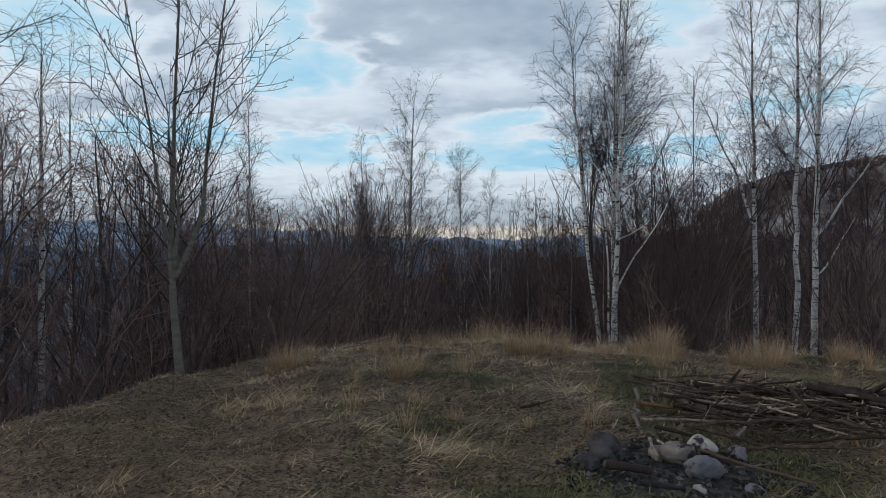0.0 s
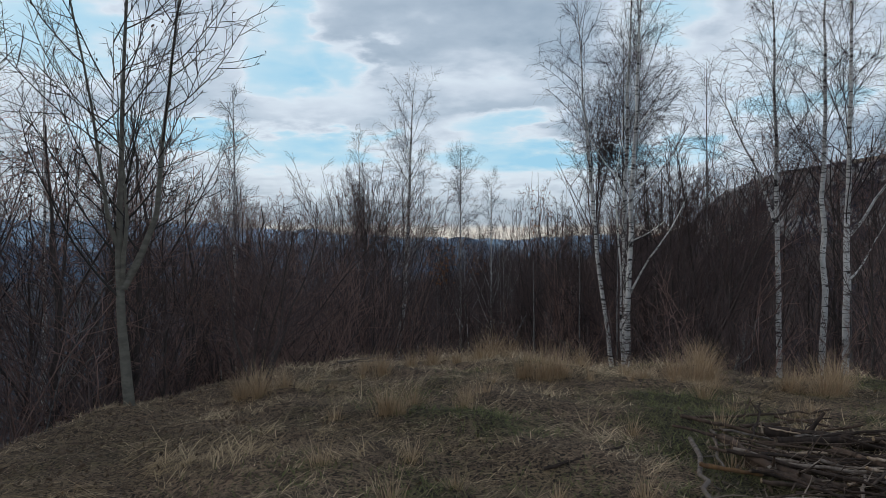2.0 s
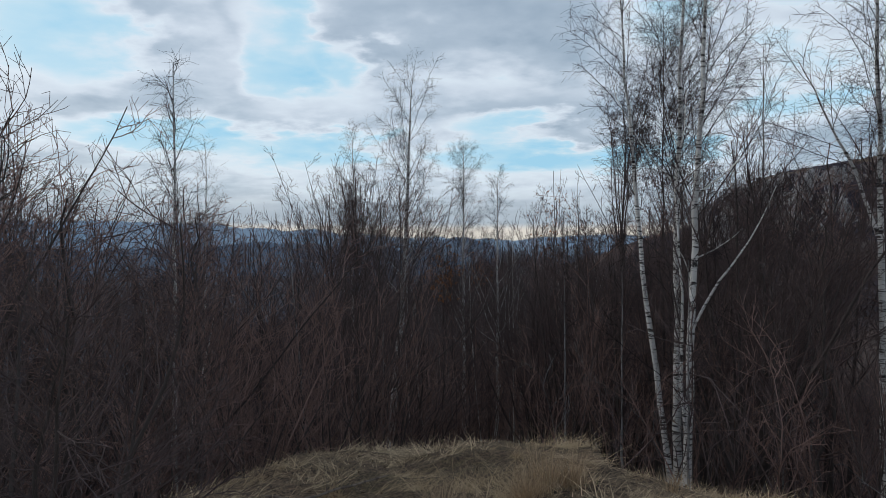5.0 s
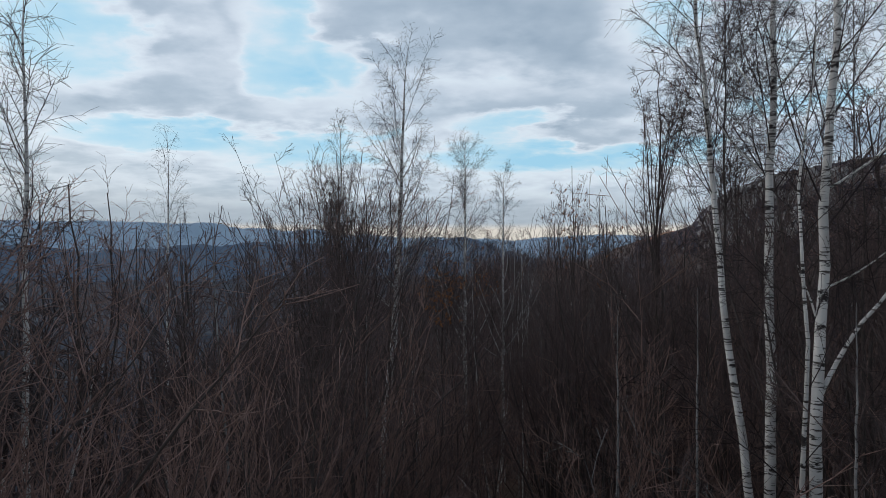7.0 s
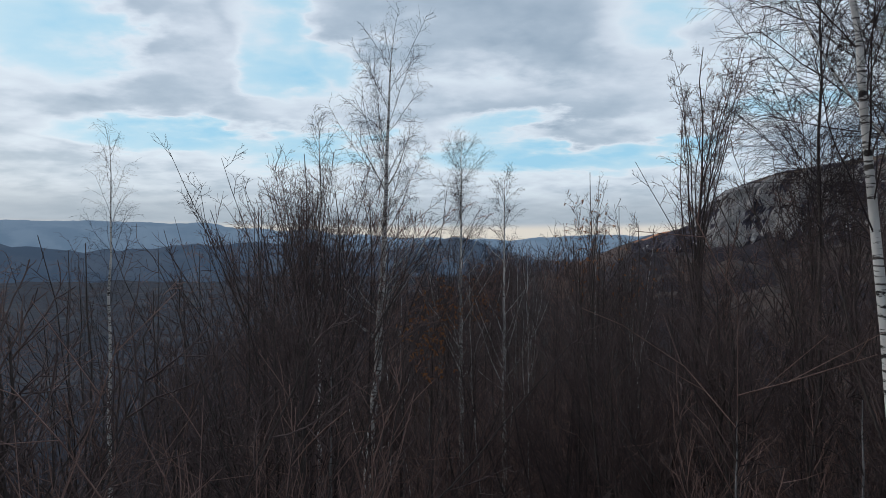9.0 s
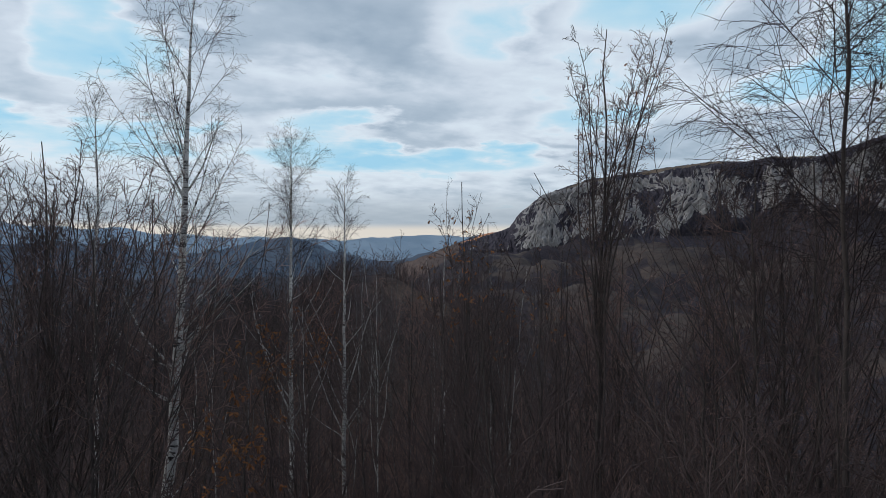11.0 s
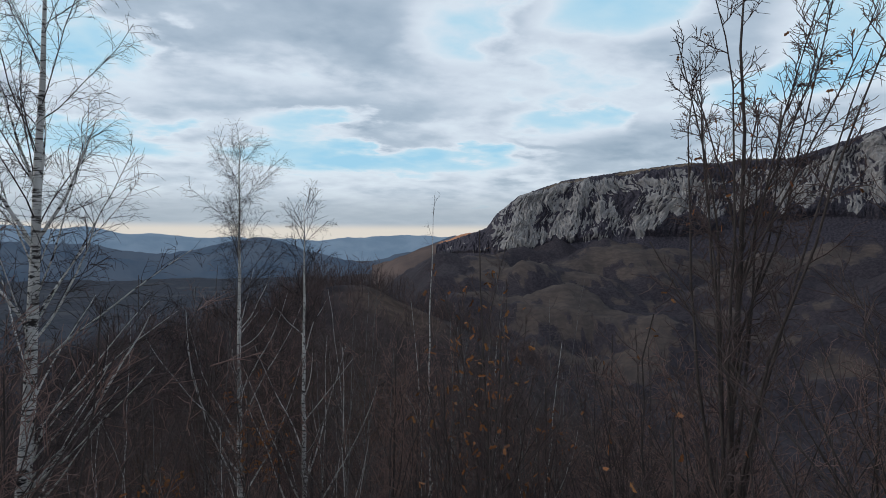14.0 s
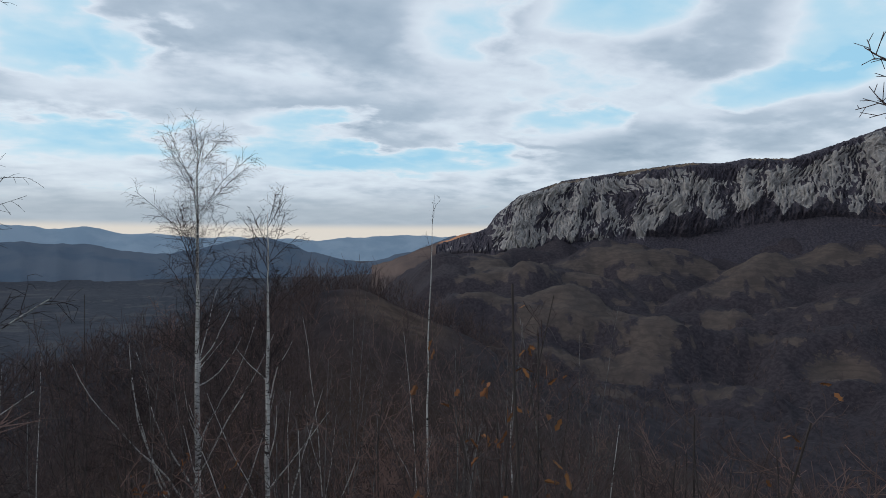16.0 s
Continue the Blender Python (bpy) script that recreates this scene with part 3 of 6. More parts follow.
def tree_object(name, at, parts):
    root = new(name)
    root.location = at
    root.empty_display_size = 0.2
    for pn, me, *label in parts:
        ob = new(pn, me)
        ob.parent = root
        if label:
            ob["label"] = label[0]
    return root


def stem_line(height, lean, bend, n=14, rng=None, wob=0.02):
    """A trunk's line from the origin: lean is where its top ends up sideways, bend bows it."""
    t = np.linspace(0, 1, n)
    x = lean[0] * t + bend[0] * np.sin(np.pi * t)
    y = lean[1] * t + bend[1] * np.sin(np.pi * t)
    p = np.stack([x, y, height * t], 1)
    if rng is not None:
        p[1:] += rng.normal(0, wob, (n - 1, 3)) * np.array([1, 1, 0])
    return p


def birch_meshes(seed, height, r, lean=(0, 0), bend=(0, 0), limb_from=0.32, limbs=26, reach=0.24, droop=-0.05, gap=0.115, twig=0.55, thick=0.0037, extra=(), sag=0.05, steep=36, twigs=3, leafy=0, low=0, low_len=1.1, egg=False):
    """Trunk and crown of a slim birch: white stem, rising limbs, hanging twigs."""
    rng = np.random.RandomState(seed)
    trunk, crown = Tubes(), Tubes()
    line = stem_line(height, lean, bend, 18, rng, 0.010 * height / 8)
    rad = r * (1 - np.linspace(0, 1, 18)) ** 0.75 + 0.003
    rad[0] *= 1.25
    trunk.add(line, rad, 9)
    stems = [(line, r, height, limb_from, limbs)]
    for t, ln, ang, turn, rr in extra:
        p, d = along(line, t)
        s = strand(rng, p, spread(rng, d, ang, turn), ln, 11, 0.065, 0.05)
        trunk.add(s, np.linspace(rr, rr * 0.2, 12), 6)
        stems.append((s, rr, ln, 0.15, max(5, int(limbs * ln / height * 1.1))))
    spots = []
    for s, sr, sh, f0, m in stems:
        lim, t = sprout(rng, s[None], m, 1.0, steep, 0.06, 0.02, 8, f0, 0.0, 0.985)
        q = (t - f0) / (1 - f0)
        shape = np.clip(1.08 - q * 0.92, 0.05, 2) ** 0.8 * ((0.6 + 1.2 * q) if egg and s is line else 1.0)
        want = (min(height * reach, 0.5 * sh) * shape * rng.uniform(0.6, 1.15, m) + 0.12)[:, None, None]
        lim = lim[:, :1] + (lim - lim[:, :1]) * want / (lengths(lim)[:, None, None] + 1e-6)
        lim[:, :, 2] -= sag * want[:, :, 0] * np.linspace(0, 1, 9) ** 2
        r0 = np.maximum(0.0055, sr * (1 - t) * 0.22 + 0.002)
        R = r0[:, None] + (thick - r0[:, None]) * np.linspace(0, 1, 9)
        big = r0 > 0.011
        trunk.add(lim[big], R[big], 5)
        crown.add(lim[~big], R[~big], 4)
        sub, _ = sprout(rng, lim, np.maximum(2, (lengths(lim) / gap).astype(int)), np.minimum(twig * 1.15, 0.15 + 0.4 * lengths(lim)), 44, 0.10, droop, 4, 0.12)
        crown.add(sub, np.linspace(thick * 0.9, thick * 0.5, 5), 3)
        tw, _ = sprout(rng, sub, twigs + 1, twig * 0.5, 46, 0.10, droop * 3, 2, 0.1)
        crown.add(tw, np.linspace(thick * 0.62, thick * 0.4, 3), 3)
        if leafy:
            spots += list(sub[rng.randint(0, len(sub), leafy * m), -1])
    if low:
        dead, _ = sprout(rng, line[None], low, low_len, 52, 0.08, 0.04, 8, 0.3, 0.0, limb_from + 0.05)
        trunk.add(dead, np.linspace(0.010 + 0.004 * low_len, 0.004, 9), 4)
        sub, _ = sprout(rng, dead, 6, 0.4 * low_len, 40, 0.1, 0.0, 4)
        crown.add(sub, np.linspace(thick, thick * 0.5, 5), 3)
    return trunk, crown, spots


def birch(at, seed, height, r, label, group="", bark_mat=None, twig_mat=None, leafy=0, name="birch_tree", **kw):
    trunk, crown, spots = birch_meshes(seed, height, r, leafy=leafy, **kw)
    parts = [("trunk", trunk.mesh("trunk", bark_mat or M_BIRCH), "white bark with black scars"), ("crown", crown.mesh("crown", twig_mat or M_BIRCH_TWIG), "fine bare twigs")]
    root = tagged(tree_object(name, at, parts), label, "tree", group)
    if spots:
        leaves_on(root, spots, 0.045, M_BUD, seed, "few shrivelled dark leaves")
    return root


def leaves_on(root, spots, size, mat, seed, label):
    ob = new("leaf", leaf_cloud(np.random.RandomState(seed), spots, size, mat, "leaf"))
    ob.parent = root
    tagged(ob, label, kind="stuff")


def fan_meshes(seed, height, stems, r, fan=22, gap=0.22, twig=0.5, thick=0.006, lift=0.03, depth=2, branch=8, wob=0.05, base=0.12, branch_angle=28, twigs=4):
    """Many stems from one stool, all striving up (hazel, alder, hornbeam)."""
    rng = np.random.RandomState(seed)
    trunk, crown = Tubes(), Tubes()
    S = []
    for k in range(stems):
        turn = 360 * (k + rng.uniform(-0.3, 0.3)) / stems
        d = spread(rng, np.array([0, 0, 1.0]), rng.uniform(0.2, 1) * fan, turn)
        p = np.array([math.cos(radians(turn)), math.sin(radians(turn)), 0]) * base * rng.uniform(0.2, 1)
        S.append(strand(rng, p, d, height * rng.uniform(0.6, 1.0), 11, wob, lift))
    S = np.array(S)
    S[:, :, 2] *= 0.87 * height / S[:, :, 2].max()
    R = np.linspace(1, thick / r, 12)[None, :] * (r * rng.uniform(0.6, 1, (stems, 1)))
    trunk.add(S, np.maximum(R, thick), 6)
    br, t = sprout(rng, S, branch, height * 0.28, branch_angle, 0.09, 0.06, 6, 0.22, 1.2)
    r0 = np.maximum(thick, r * 0.4 * (1 - t))[:, None]
    crown.add(br, r0 + (thick * 0.8 - r0) * np.linspace(0, 1, 7), 4)
    sub, _ = sprout(rng, np.concatenate([br]), np.maximum(2, (lengths(br) / gap).astype(int)), twig, 34, 0.11, 0.05, 4, 0.12)
    crown.add(sub, np.linspace(thick * 0.8, thick * 0.5, 5), 3)
    tops, _ = sprout(rng, S[:, 6:], max(2, int(height * 0.3 / gap)), twig, 32, 0.10, 0.05, 4, 0.05)
    crown.add(tops, np.linspace(thick * 0.8, thick * 0.5, 5), 3)
    if depth > 1:
        tw, _ = sprout(rng, np.concatenate([sub, tops]), twigs, twig * 0.5, 36, 0.12, 0.04, 3, 0.15)
        crown.add(tw, np.linspace(thick * 0.6, thick * 0.42, 4), 3)
    return trunk, crown, list(sub[:, -1])


def fan_tree(at, seed, height, stems, r, label, group="", bark_mat=None, twig_mat=None, name="bare_shrub", leaves=0, leaf_size=0.09, **kw):
    trunk, crown, tips = fan_meshes(seed, height, stems, r, **kw)
    parts = [("trunk", trunk.mesh("trunk", bark_mat or M_DARK)), ("crown", crown.mesh("crown", twig_mat or M_DARK_TWIG))]
    root = tagged(tree_object(name, at, parts), label, "tree", group)
    if leaves:
        rng = np.random.RandomState(seed + 7)
        leaves_on(root, [tips[i] for i in rng.randint(0, len(tips), leaves)], leaf_size, M_LEAF, seed, "withered orange-brown leaves")
    return root


def fork_meshes(seed, height, share=0.42, r=0.055, shoots=9, angle=15, per=15, twigs=7, tips=2, low=7, size=0.72, thick=0.0055):
    """One trunk that breaks into crooked upright shoots with short side twigs."""
    rng = np.random.RandomState(seed)
    trunk, crown = Tubes(), Tubes()
    line = stem_line(height * 0.93, (rng.normal(0, 0.02) * height, rng.normal(0, 0.02) * height), (0.06, 0.05), 18, rng, 0.03)
    trunk.add(line, np.linspace(r, 0.008, 18), 8)
    S, t = sprout(rng, line[None], shoots, 1.0, angle, 0.06, 0.03, 10, share, 0.0, 0.8)
    want = ((height * (0.97 - t) * rng.uniform(0.7, 0.98, shoots)) / np.maximum(S[:, -1, 2] - S[:, 0, 2], 0.3))[:, None, None]
    S = S[:, :1] + (S - S[:, :1]) * want
    r0 = np.maximum(r * 0.55 * (1.05 - t), thick)[:, None]
    trunk.add(S, r0 + (thick - r0) * np.linspace(0, 1, 11), 6)
    every = np.concatenate([S, line[None, 7:18]])
    br, _ = sprout(rng, every, per, size, 42, 0.13, 0.07, 5, 0.08, 0.9)
    crown.add(br, np.linspace(thick * 1.4, thick * 0.75, 6), 3)
    tw, _ = sprout(rng, br, twigs, size / 2.7, 50, 0.15, 0.07, 2, 0.12)
    crown.add(tw, np.linspace(thick * 0.9, thick * 0.6, 3), 3)
    if tips:
        t3, _ = sprout(rng, tw, tips + 1, size / 5, 48, 0.12, 0.05, 1, 0.2)
        crown.add(t3, np.linspace(thick * 0.65, thick * 0.5, 2), 3)
    ends = tw[:, -1]
    if low:
        lo, _ = sprout(rng, line[None], low, 1.5, 55, 0.08, 0.05, 7, 0.18, 0.0, share)
        crown.add(lo, np.linspace(thick * 2.2, thick, 8), 4)
        tl, _ = sprout(rng, lo, 6, 0.4, 42, 0.12, 0.05, 3, 0.15)
        crown.add(tl, np.linspace(thick, thick * 0.6, 4), 3)
        ends = np.concatenate([ends, tl[:, -1]])
    return trunk, crown, ends


def fork_tree(at, seed, height, label, group="", leaves=0, leaf_size=0.09, name="oak_tree", twig_mat=None, **kw):
    trunk, crown, ends = fork_meshes(seed, height, **kw)
    root = tagged(tree_object(name, at, [("trunk", trunk.mesh("trunk", M_DARK)), ("crown", crown.mesh("crown", twig_mat or M_DARK_TWIG))]), label, "tree", group)
    if leaves:
        rng = np.random.RandomState(seed + 7)
        ends = ends[np.argsort(-ends[:, 2])][:int(len(ends) * 0.55)]
        leaves_on(root, list(ends[rng.randint(0, len(ends), leaves)]), leaf_size, M_LEAF, seed, "withered orange-brown leaves")
    return root


def on(x, y, sink=0.15):
    return (x, y, ground_at(x, y) - sink)


def top_at(x, y, ztop):
    """Height of a tree that stands at x, y and reaches ztop."""
    return ztop - (ground_at(x, y) - 0.15)


# -- the smooth-barked aspen at the knoll's edge
def aspen(at, seed=11):
    rng = np.random.RandomState(seed)
    trunk, crown, buds = Tubes(), Tubes(), []
    # stem lines as (x, height), with a little depth added
    stems = [([(0.03, 0.0), (-0.02, 0.6), (-0.06, 1.2), (-0.04, 2.0), (-0.02, 2.7), (0.02, 3.7), (0.0, 5.0), (0.04, 6.2)], 0.046, 0.0),
             ([(-0.03, 1.02), (0.08, 1.25), (0.21, 1.6), (0.25, 2.3), (0.28, 2.8), (0.38, 3.7), (0.52, 4.9), (0.60, 5.8)], 0.036, 0.3),
             ([(-0.055, 1.35), (-0.10, 1.5), (-0.14, 1.9), (-0.21, 2.6), (-0.42, 3.7), (-0.55, 4.6), (-0.6, 5.4)], 0.024, -0.3),
             ([(-0.03, 1.05), (0.06, 1.6), (0.08, 2.0), (0.05, 2.4), (0.12, 3.0)], 0.020, -0.4)]
    for line, r, deep in stems:
        t = np.linspace(0, 1, 18)
        L = np.array(line)
        x, z = np.interp(t, np.linspace(0, 1, len(L)), L[:, 0]), np.interp(t, np.linspace(0, 1, len(L)), L[:, 1])
        p = np.stack([x, deep * t + rng.normal(0, 0.006, 18), z], 1)
        trunk.add(p, r * (0.14 + 0.86 * (1 - t) ** 1.8), 10)
        lim, tt = sprout(rng, p[None], 15 if r > 0.03 else 11, 1.2, 48, 0.045, 0.055, 12, 0.22 if p[0, 2] < 0.1 else 0.08, 0.7)
        r0 = np.maximum(0.0060, r * 0.25 * (1.1 - tt))[:, None]
        R = r0 + (0.0026 - r0) * np.linspace(0, 1, 13)
        big = r0[:, 0] > 0.012
        crown.add(lim[big], R[big], 6)
        crown.add(lim[~big], R[~big], 5)
        tw, _ = sprout(rng, lim, np.maximum(3, (lengths(lim) / 0.10).astype(int)), 0.40, 42, 0.07, 0.045, 5, 0.14)
        crown.add(tw, np.linspace(0.0036, 0.0018, 6), 4)
        s3, _ = sprout(rng, tw, 3, 0.15, 44, 0.08, 0.04, 3, 0.2)
        crown.add(s3, np.linspace(0.0024, 0.0014, 4), 3)
        buds += list(tw[rng.rand(len(tw)) < 0.32, -1])
    parts = [("trunk", trunk.mesh("trunk", M_ASPEN), "smooth grey-green bark"), ("crown", crown.mesh("crown", M_ASPEN_TWIG))]
    root = tagged(tree_object("aspen_tree", at, parts), "young aspen with smooth grey-green bark and bare knobbly twigs", "tree")
    leaves_on(root, buds, 0.036, M_BUD, seed, "few shrivelled dark leaves")


aspen(on(-2.58, 5.95, 0.05))

# -- birches at the knoll's edge
KNOLL = dict(gap=0.095, twigs=3, leafy=2)
EDGE = "birches at the knoll's edge"
birch(on(4.25, 15.18), 21, top_at(4.25, 15.18, 7.9), 0.078, "tall white birch in a clump at the knoll's edge", EDGE, lean=(0.25, 0.2), bend=(-0.1, 0), limb_from=0.46, limbs=28, reach=0.19, steep=34,
      extra=((0.52, 2.8, 46, 160, 0.018), (0.58, 2.6, 44, 110, 0.018), (0.62, 2.4, 42, 20, 0.016)), **KNOLL)
birch(on(3.73, 13.5), 22, top_at(3.73, 13.5, 7.2), 0.068, "white birch forking low, beside a taller one", EDGE, lean=(0.38, -0.1), bend=(-0.06, 0), limb_from=0.45, limbs=24, reach=0.19, steep=34, extra=((0.27, 2.6, 24, 10, 0.026), (0.08, 5.6, 3, 185, 0.030)), low=3, **KNOLL)
birch(on(4.08, 15.0), 23, top_at(4.08, 15.0, 6.8), 0.058, "slim white birch leaning away from the clump", EDGE, lean=(-0.95, 0.2), bend=(-0.12, 0), limb_from=0.5, limbs=24, reach=0.21, steep=34, **KNOLL)
birch(on(7.11, 13.86), 24, top_at(7.11, 13.86, 7.6), 0.066, "white birch with a high forked crown", EDGE, lean=(-0.1, 0.1), limb_from=0.42, limbs=32, reach=0.20, steep=34, extra=((0.42, 3.4, 18, 160, 0.035),), **KNOLL)
birch(on(7.5, 13.05), 25, top_at(7.5, 13.05, 7.4), 0.068, "white birch among dark shrubs", EDGE, lean=(0.12, 0.1), limb_from=0.45, limbs=32, reach=0.19, steep=34, **KNOLL)
birch(on(7.22, 12.0), 26, top_at(7.22, 12.0, 7.2), 0.068, "white birch with pale low side limbs", EDGE, lean=(0.25, 0.1), limb_from=0.4, limbs=32, reach=0.20, steep=34, extra=((0.38, 2.4, 40, -10, 0.03), (0.30, 1.6, 55, 10, 0.02)), **KNOLL)

# -- birches down the slope
birch(on(-2.55, 28.5), 31, top_at(-2.55, 28.5, 8.3), 0.175, "tall slender birch with a wide egg-shaped crown", lean=(1.22, 0), bend=(0.2, 0), egg=True, limb_from=0.52, limbs=38, reach=0.20, steep=36, twig=0.5, gap=0.12, droop=-0.07, thick=0.0046, low=8, low_len=2.0,
      extra=((0.56, 3.0, 42, 185, 0.032), (0.58, 3.0, 44, -5, 0.032), (0.52, 2.6, 50, 200, 0.024), (0.76, 2.0, 36, 180, 0.03), (0.765, 1.9, 33, 5, 0.028), (0.70, 1.9, 38, 195, 0.022), (0.69, 2.0, 42, 8, 0.022), (0.79, 1.8, 32, 90, 0.024), (0.8, 1.6, 32, 265, 0.022)))
birch(on(1.10, 38.7), 32, top_at(1.1, 38.7, 7.2), 0.125, "pale birch with a drooping fine crown", "birches down the slope", egg=True, limb_from=0.66, limbs=40, reach=0.13, steep=42, gap=0.09, twig=0.5, droop=-0.07, thick=0.0044, low=9, low_len=2.0, extra=((0.46, 5.0, 30, 190, 0.03), (0.52, 4.0, 26, 0, 0.028), (0.40, 5, 34, 170, 0.036), (0.62, 3.0, 26, 90, 0.026), (0.43, 5.5, 38, 182, 0.034), (0.49, 4.2, 30, 160, 0.03), (0.56, 3.5, 28, 20, 0.026), (0.38, 5.0, 30, 5, 0.032)))
birch(on(2.65, 34.6), 33, top_at(2.65, 34.6, 5.05), 0.095, "slender birch with a sparse crown of dry leaves", "birches down the slope", egg=True, limb_from=0.74, limbs=30, reach=0.08, steep=34, gap=0.085, twig=0.36, thick=0.0042, leafy=3, low=9, low_len=1.8, extra=((0.45, 4.0, 22, 180, 0.026), (0.5, 3.6, 24, 0, 0.026), (0.42, 4.2, 26, 10, 0.028), (0.40, 4.6, 20, 170, 0.028), (0.55, 3.0, 26, 150, 0.022)))
birch(on(-9.0, 14.8), 34, top_at(-9.0, 14.8, 5.9), 0.075, "grey-white birch in the thicket", "birches down the slope", limb_from=0.4, limbs=28, reach=0.2)
birch(on(-4.2, 13.3), 35, top_at(-4.2, 13.3, 4.2), 0.05, "young birch of several thin stems", "birches down the slope", limb_from=0.35, limbs=40, reach=0.13, steep=22, gap=0.09, extra=((0.1, 4.0, 10, 180, 0.035), (0.12, 3.6, 12, 20, 0.03)))
birch(on(-9.6, 28.5), 36, top_at(-9.6, 28.5, 5.5), 0.10, "slim birch with a thin drooping crown", "birches down the slope", limb_from=0.6, limbs=30, reach=0.12, gap=0.14, droop=-0.09)
birch(on(-4.5, 33.9), 43, top_at(-4.5, 33.9, 7.3), 0.105, "slender birch of upright limbs behind a dense shrub", "birches down the slope", limb_from=0.55, limbs=46, reach=0.11, steep=28, gap=0.10, twig=0.45, thick=0.0046)
birch(on(8.2, 41.4), 37, top_at(8.2, 41.4, 6.1), 0.05, "thin pale birch sapling on the slope", "birches down the slope", bend=(-0.2, 0), limb_from=0.45, limbs=14, reach=0.08, steep=26, gap=0.4, twig=0.3)
birch(on(7.1, 32.8), 38, top_at(7.1, 32.8, 1.7), 0.05, "thin pale birch sapling on the slope", "birches down the slope", limb_from=0.4, limbs=12, reach=0.1, steep=26, gap=0.4, twig=0.3)
birch(on(-5.5, 8.4), 39, top_at(-5.5, 8.4, 4.0), 0.06, "birch with shaggy black-scarred bark at the wood's edge", "birches down the slope", limb_from=0.3, limbs=26, reach=0.18)
birch(on(-4.9, 5.4), 40, top_at(-4.9, 5.4, 5.0), 0.06, "birch whose crown hangs over the knoll", "birches down the slope", limb_from=0.4, limbs=26, reach=0.32)
birch(on(5.2, 18.6), 42, top_at(5.2, 18.6, 7.2), 0.036, "grey birch with a wide crown of hanging twigs", "birches down the slope", limb_from=0.55, limbs=48, reach=0.18, steep=42, droop=-0.10, gap=0.075, twig=0.65, twigs=4, thick=0.0036, bark_mat=M_DARK, leafy=2)
birch(on(7.6, 18.6), 41, top_at(7.6, 18.6, 6.4), 0.04, "grey birch among dark shrubs on the slope", "birches down the slope", limb_from=0.5, limbs=22, reach=0.2, bark_mat=M_BIRCH_GREY, leafy=1)

# -- dark shrubs and trees that stand out
fork_tree(on(-3.1, 25.3), 51, top_at(-3.1, 25.3, 5.5), "dense dark shrub crown of many upright shoots", name="bare_tree", share=0.42, r=0.06, shoots=40, angle=22, per=11, twigs=5, tips=1, low=5, size=0.8, thick=0.0052)
for x, y, z in ((-2.3, 23.8, 4.3), (-1.8, 25.2, 4.4), (-3.4, 23.0, 3.9), (6.7, 21.2, 4.8), (7.9, 21.8, 4.6), (8.8, 19.6, 4.2), (10.4, 24.0, 3.8), (6.9, 25.4, 3.5)):
    fork_tree(on(x, y), 57 + int(7 * y), top_at(x, y, z), "dense dark shrub crown of many upright shoots", "dense shrubs on the slope", name="bare_tree", share=0.35, r=0.05, shoots=22, angle=25, per=10, twigs=5, tips=0, low=8, size=0.8, thick=0.0050, twig_mat=M_RED_TWIG if y > 24 else M_DARK_TWIG)
fork_tree(on(5.6, 23.9), 52, top_at(5.6, 23.9, 7.5), "dark oak with crooked upright shoots and few brown leaves", leaves=60, leaf_size=0.07, r=0.075, share=0.48, shoots=15, angle=14, thick=0.0046, tips=1, per=14, size=0.52, low=16)
fan_tree(on(5.6, 15.3), 53, top_at(5.6, 15.3, 4.5), 15, 0.060, "dark shrub fanning out from its base", fan=30, gap=0.15, lift=0.04, branch=9, branch_angle=38, thick=0.007)
fan_tree(on(-1.6, 6.25, 0.05), 54, 1.95, 5, 0.018, "small crooked bare tree beside a grass tussock", name="small_tree", fan=36, gap=0.07, twig=0.26, lift=0.02, wob=0.12, branch=14, thick=0.0026, branch_angle=58, twigs=5)
fan_tree(on(-2.2, 13.95), 55, top_at(-2.2, 13.95, 2.5), 1, 0.03, "dead sapling with a bare forked top", name="small_tree", fan=3, gap=0.9, twig=0.3, branch=9, depth=1, branch_angle=40, bark_mat=M_BIRCH_GREY)

for x, y, z, k in ((3.3, 20.4, 3.2, 0), (4.5, 21.6, 3.7, 1), (2.7, 22.6, 2.9, 2), (5.4, 18.4, 3.2, 3)):
    fan_tree(on(x, y), 56 + k, top_at(x, y, z), 11, 0.040, "dark shrub fanning out from its base", "fanning shrubs on the slope", fan=24, gap=0.16, lift=0.02, branch=8, branch_angle=34, twigs=3, thick=0.0052)

# -- young oaks and hornbeams that keep some leaves
YOUNG = dict(share=0.6, r=0.03, shoots=4, angle=14, per=7, twigs=5, tips=1, low=5, size=0.6, thick=0.0042)
fork_tree(on(3.95, 25.5), 61, top_at(3.95, 25.5, 4.9), "thin young oak holding a few orange leaves", "young trees with leaves", leaves=60, leaf_size=0.095, **YOUNG)
fork_tree(on(3.5, 25.2), 66, top_at(3.5, 25.2, 3.7), "thin young oak holding a few orange leaves", "young trees with leaves", leaves=55, leaf_size=0.095, **YOUNG)
fork_tree(on(4.0, 22.5), 62, top_at(4.0, 22.5, 3.3), "thin young oak holding a few orange leaves", "young trees with leaves", leaves=30, leaf_size=0.085, **YOUNG)
fork_tree(on(0.5, 26.4), 63, top_at(0.5, 26.4, 2.1), "young hornbeam with yellow-brown leaves on its shoots", "young trees with leaves", name="hornbeam_tree", leaves=330, leaf_size=0.08, **YOUNG)
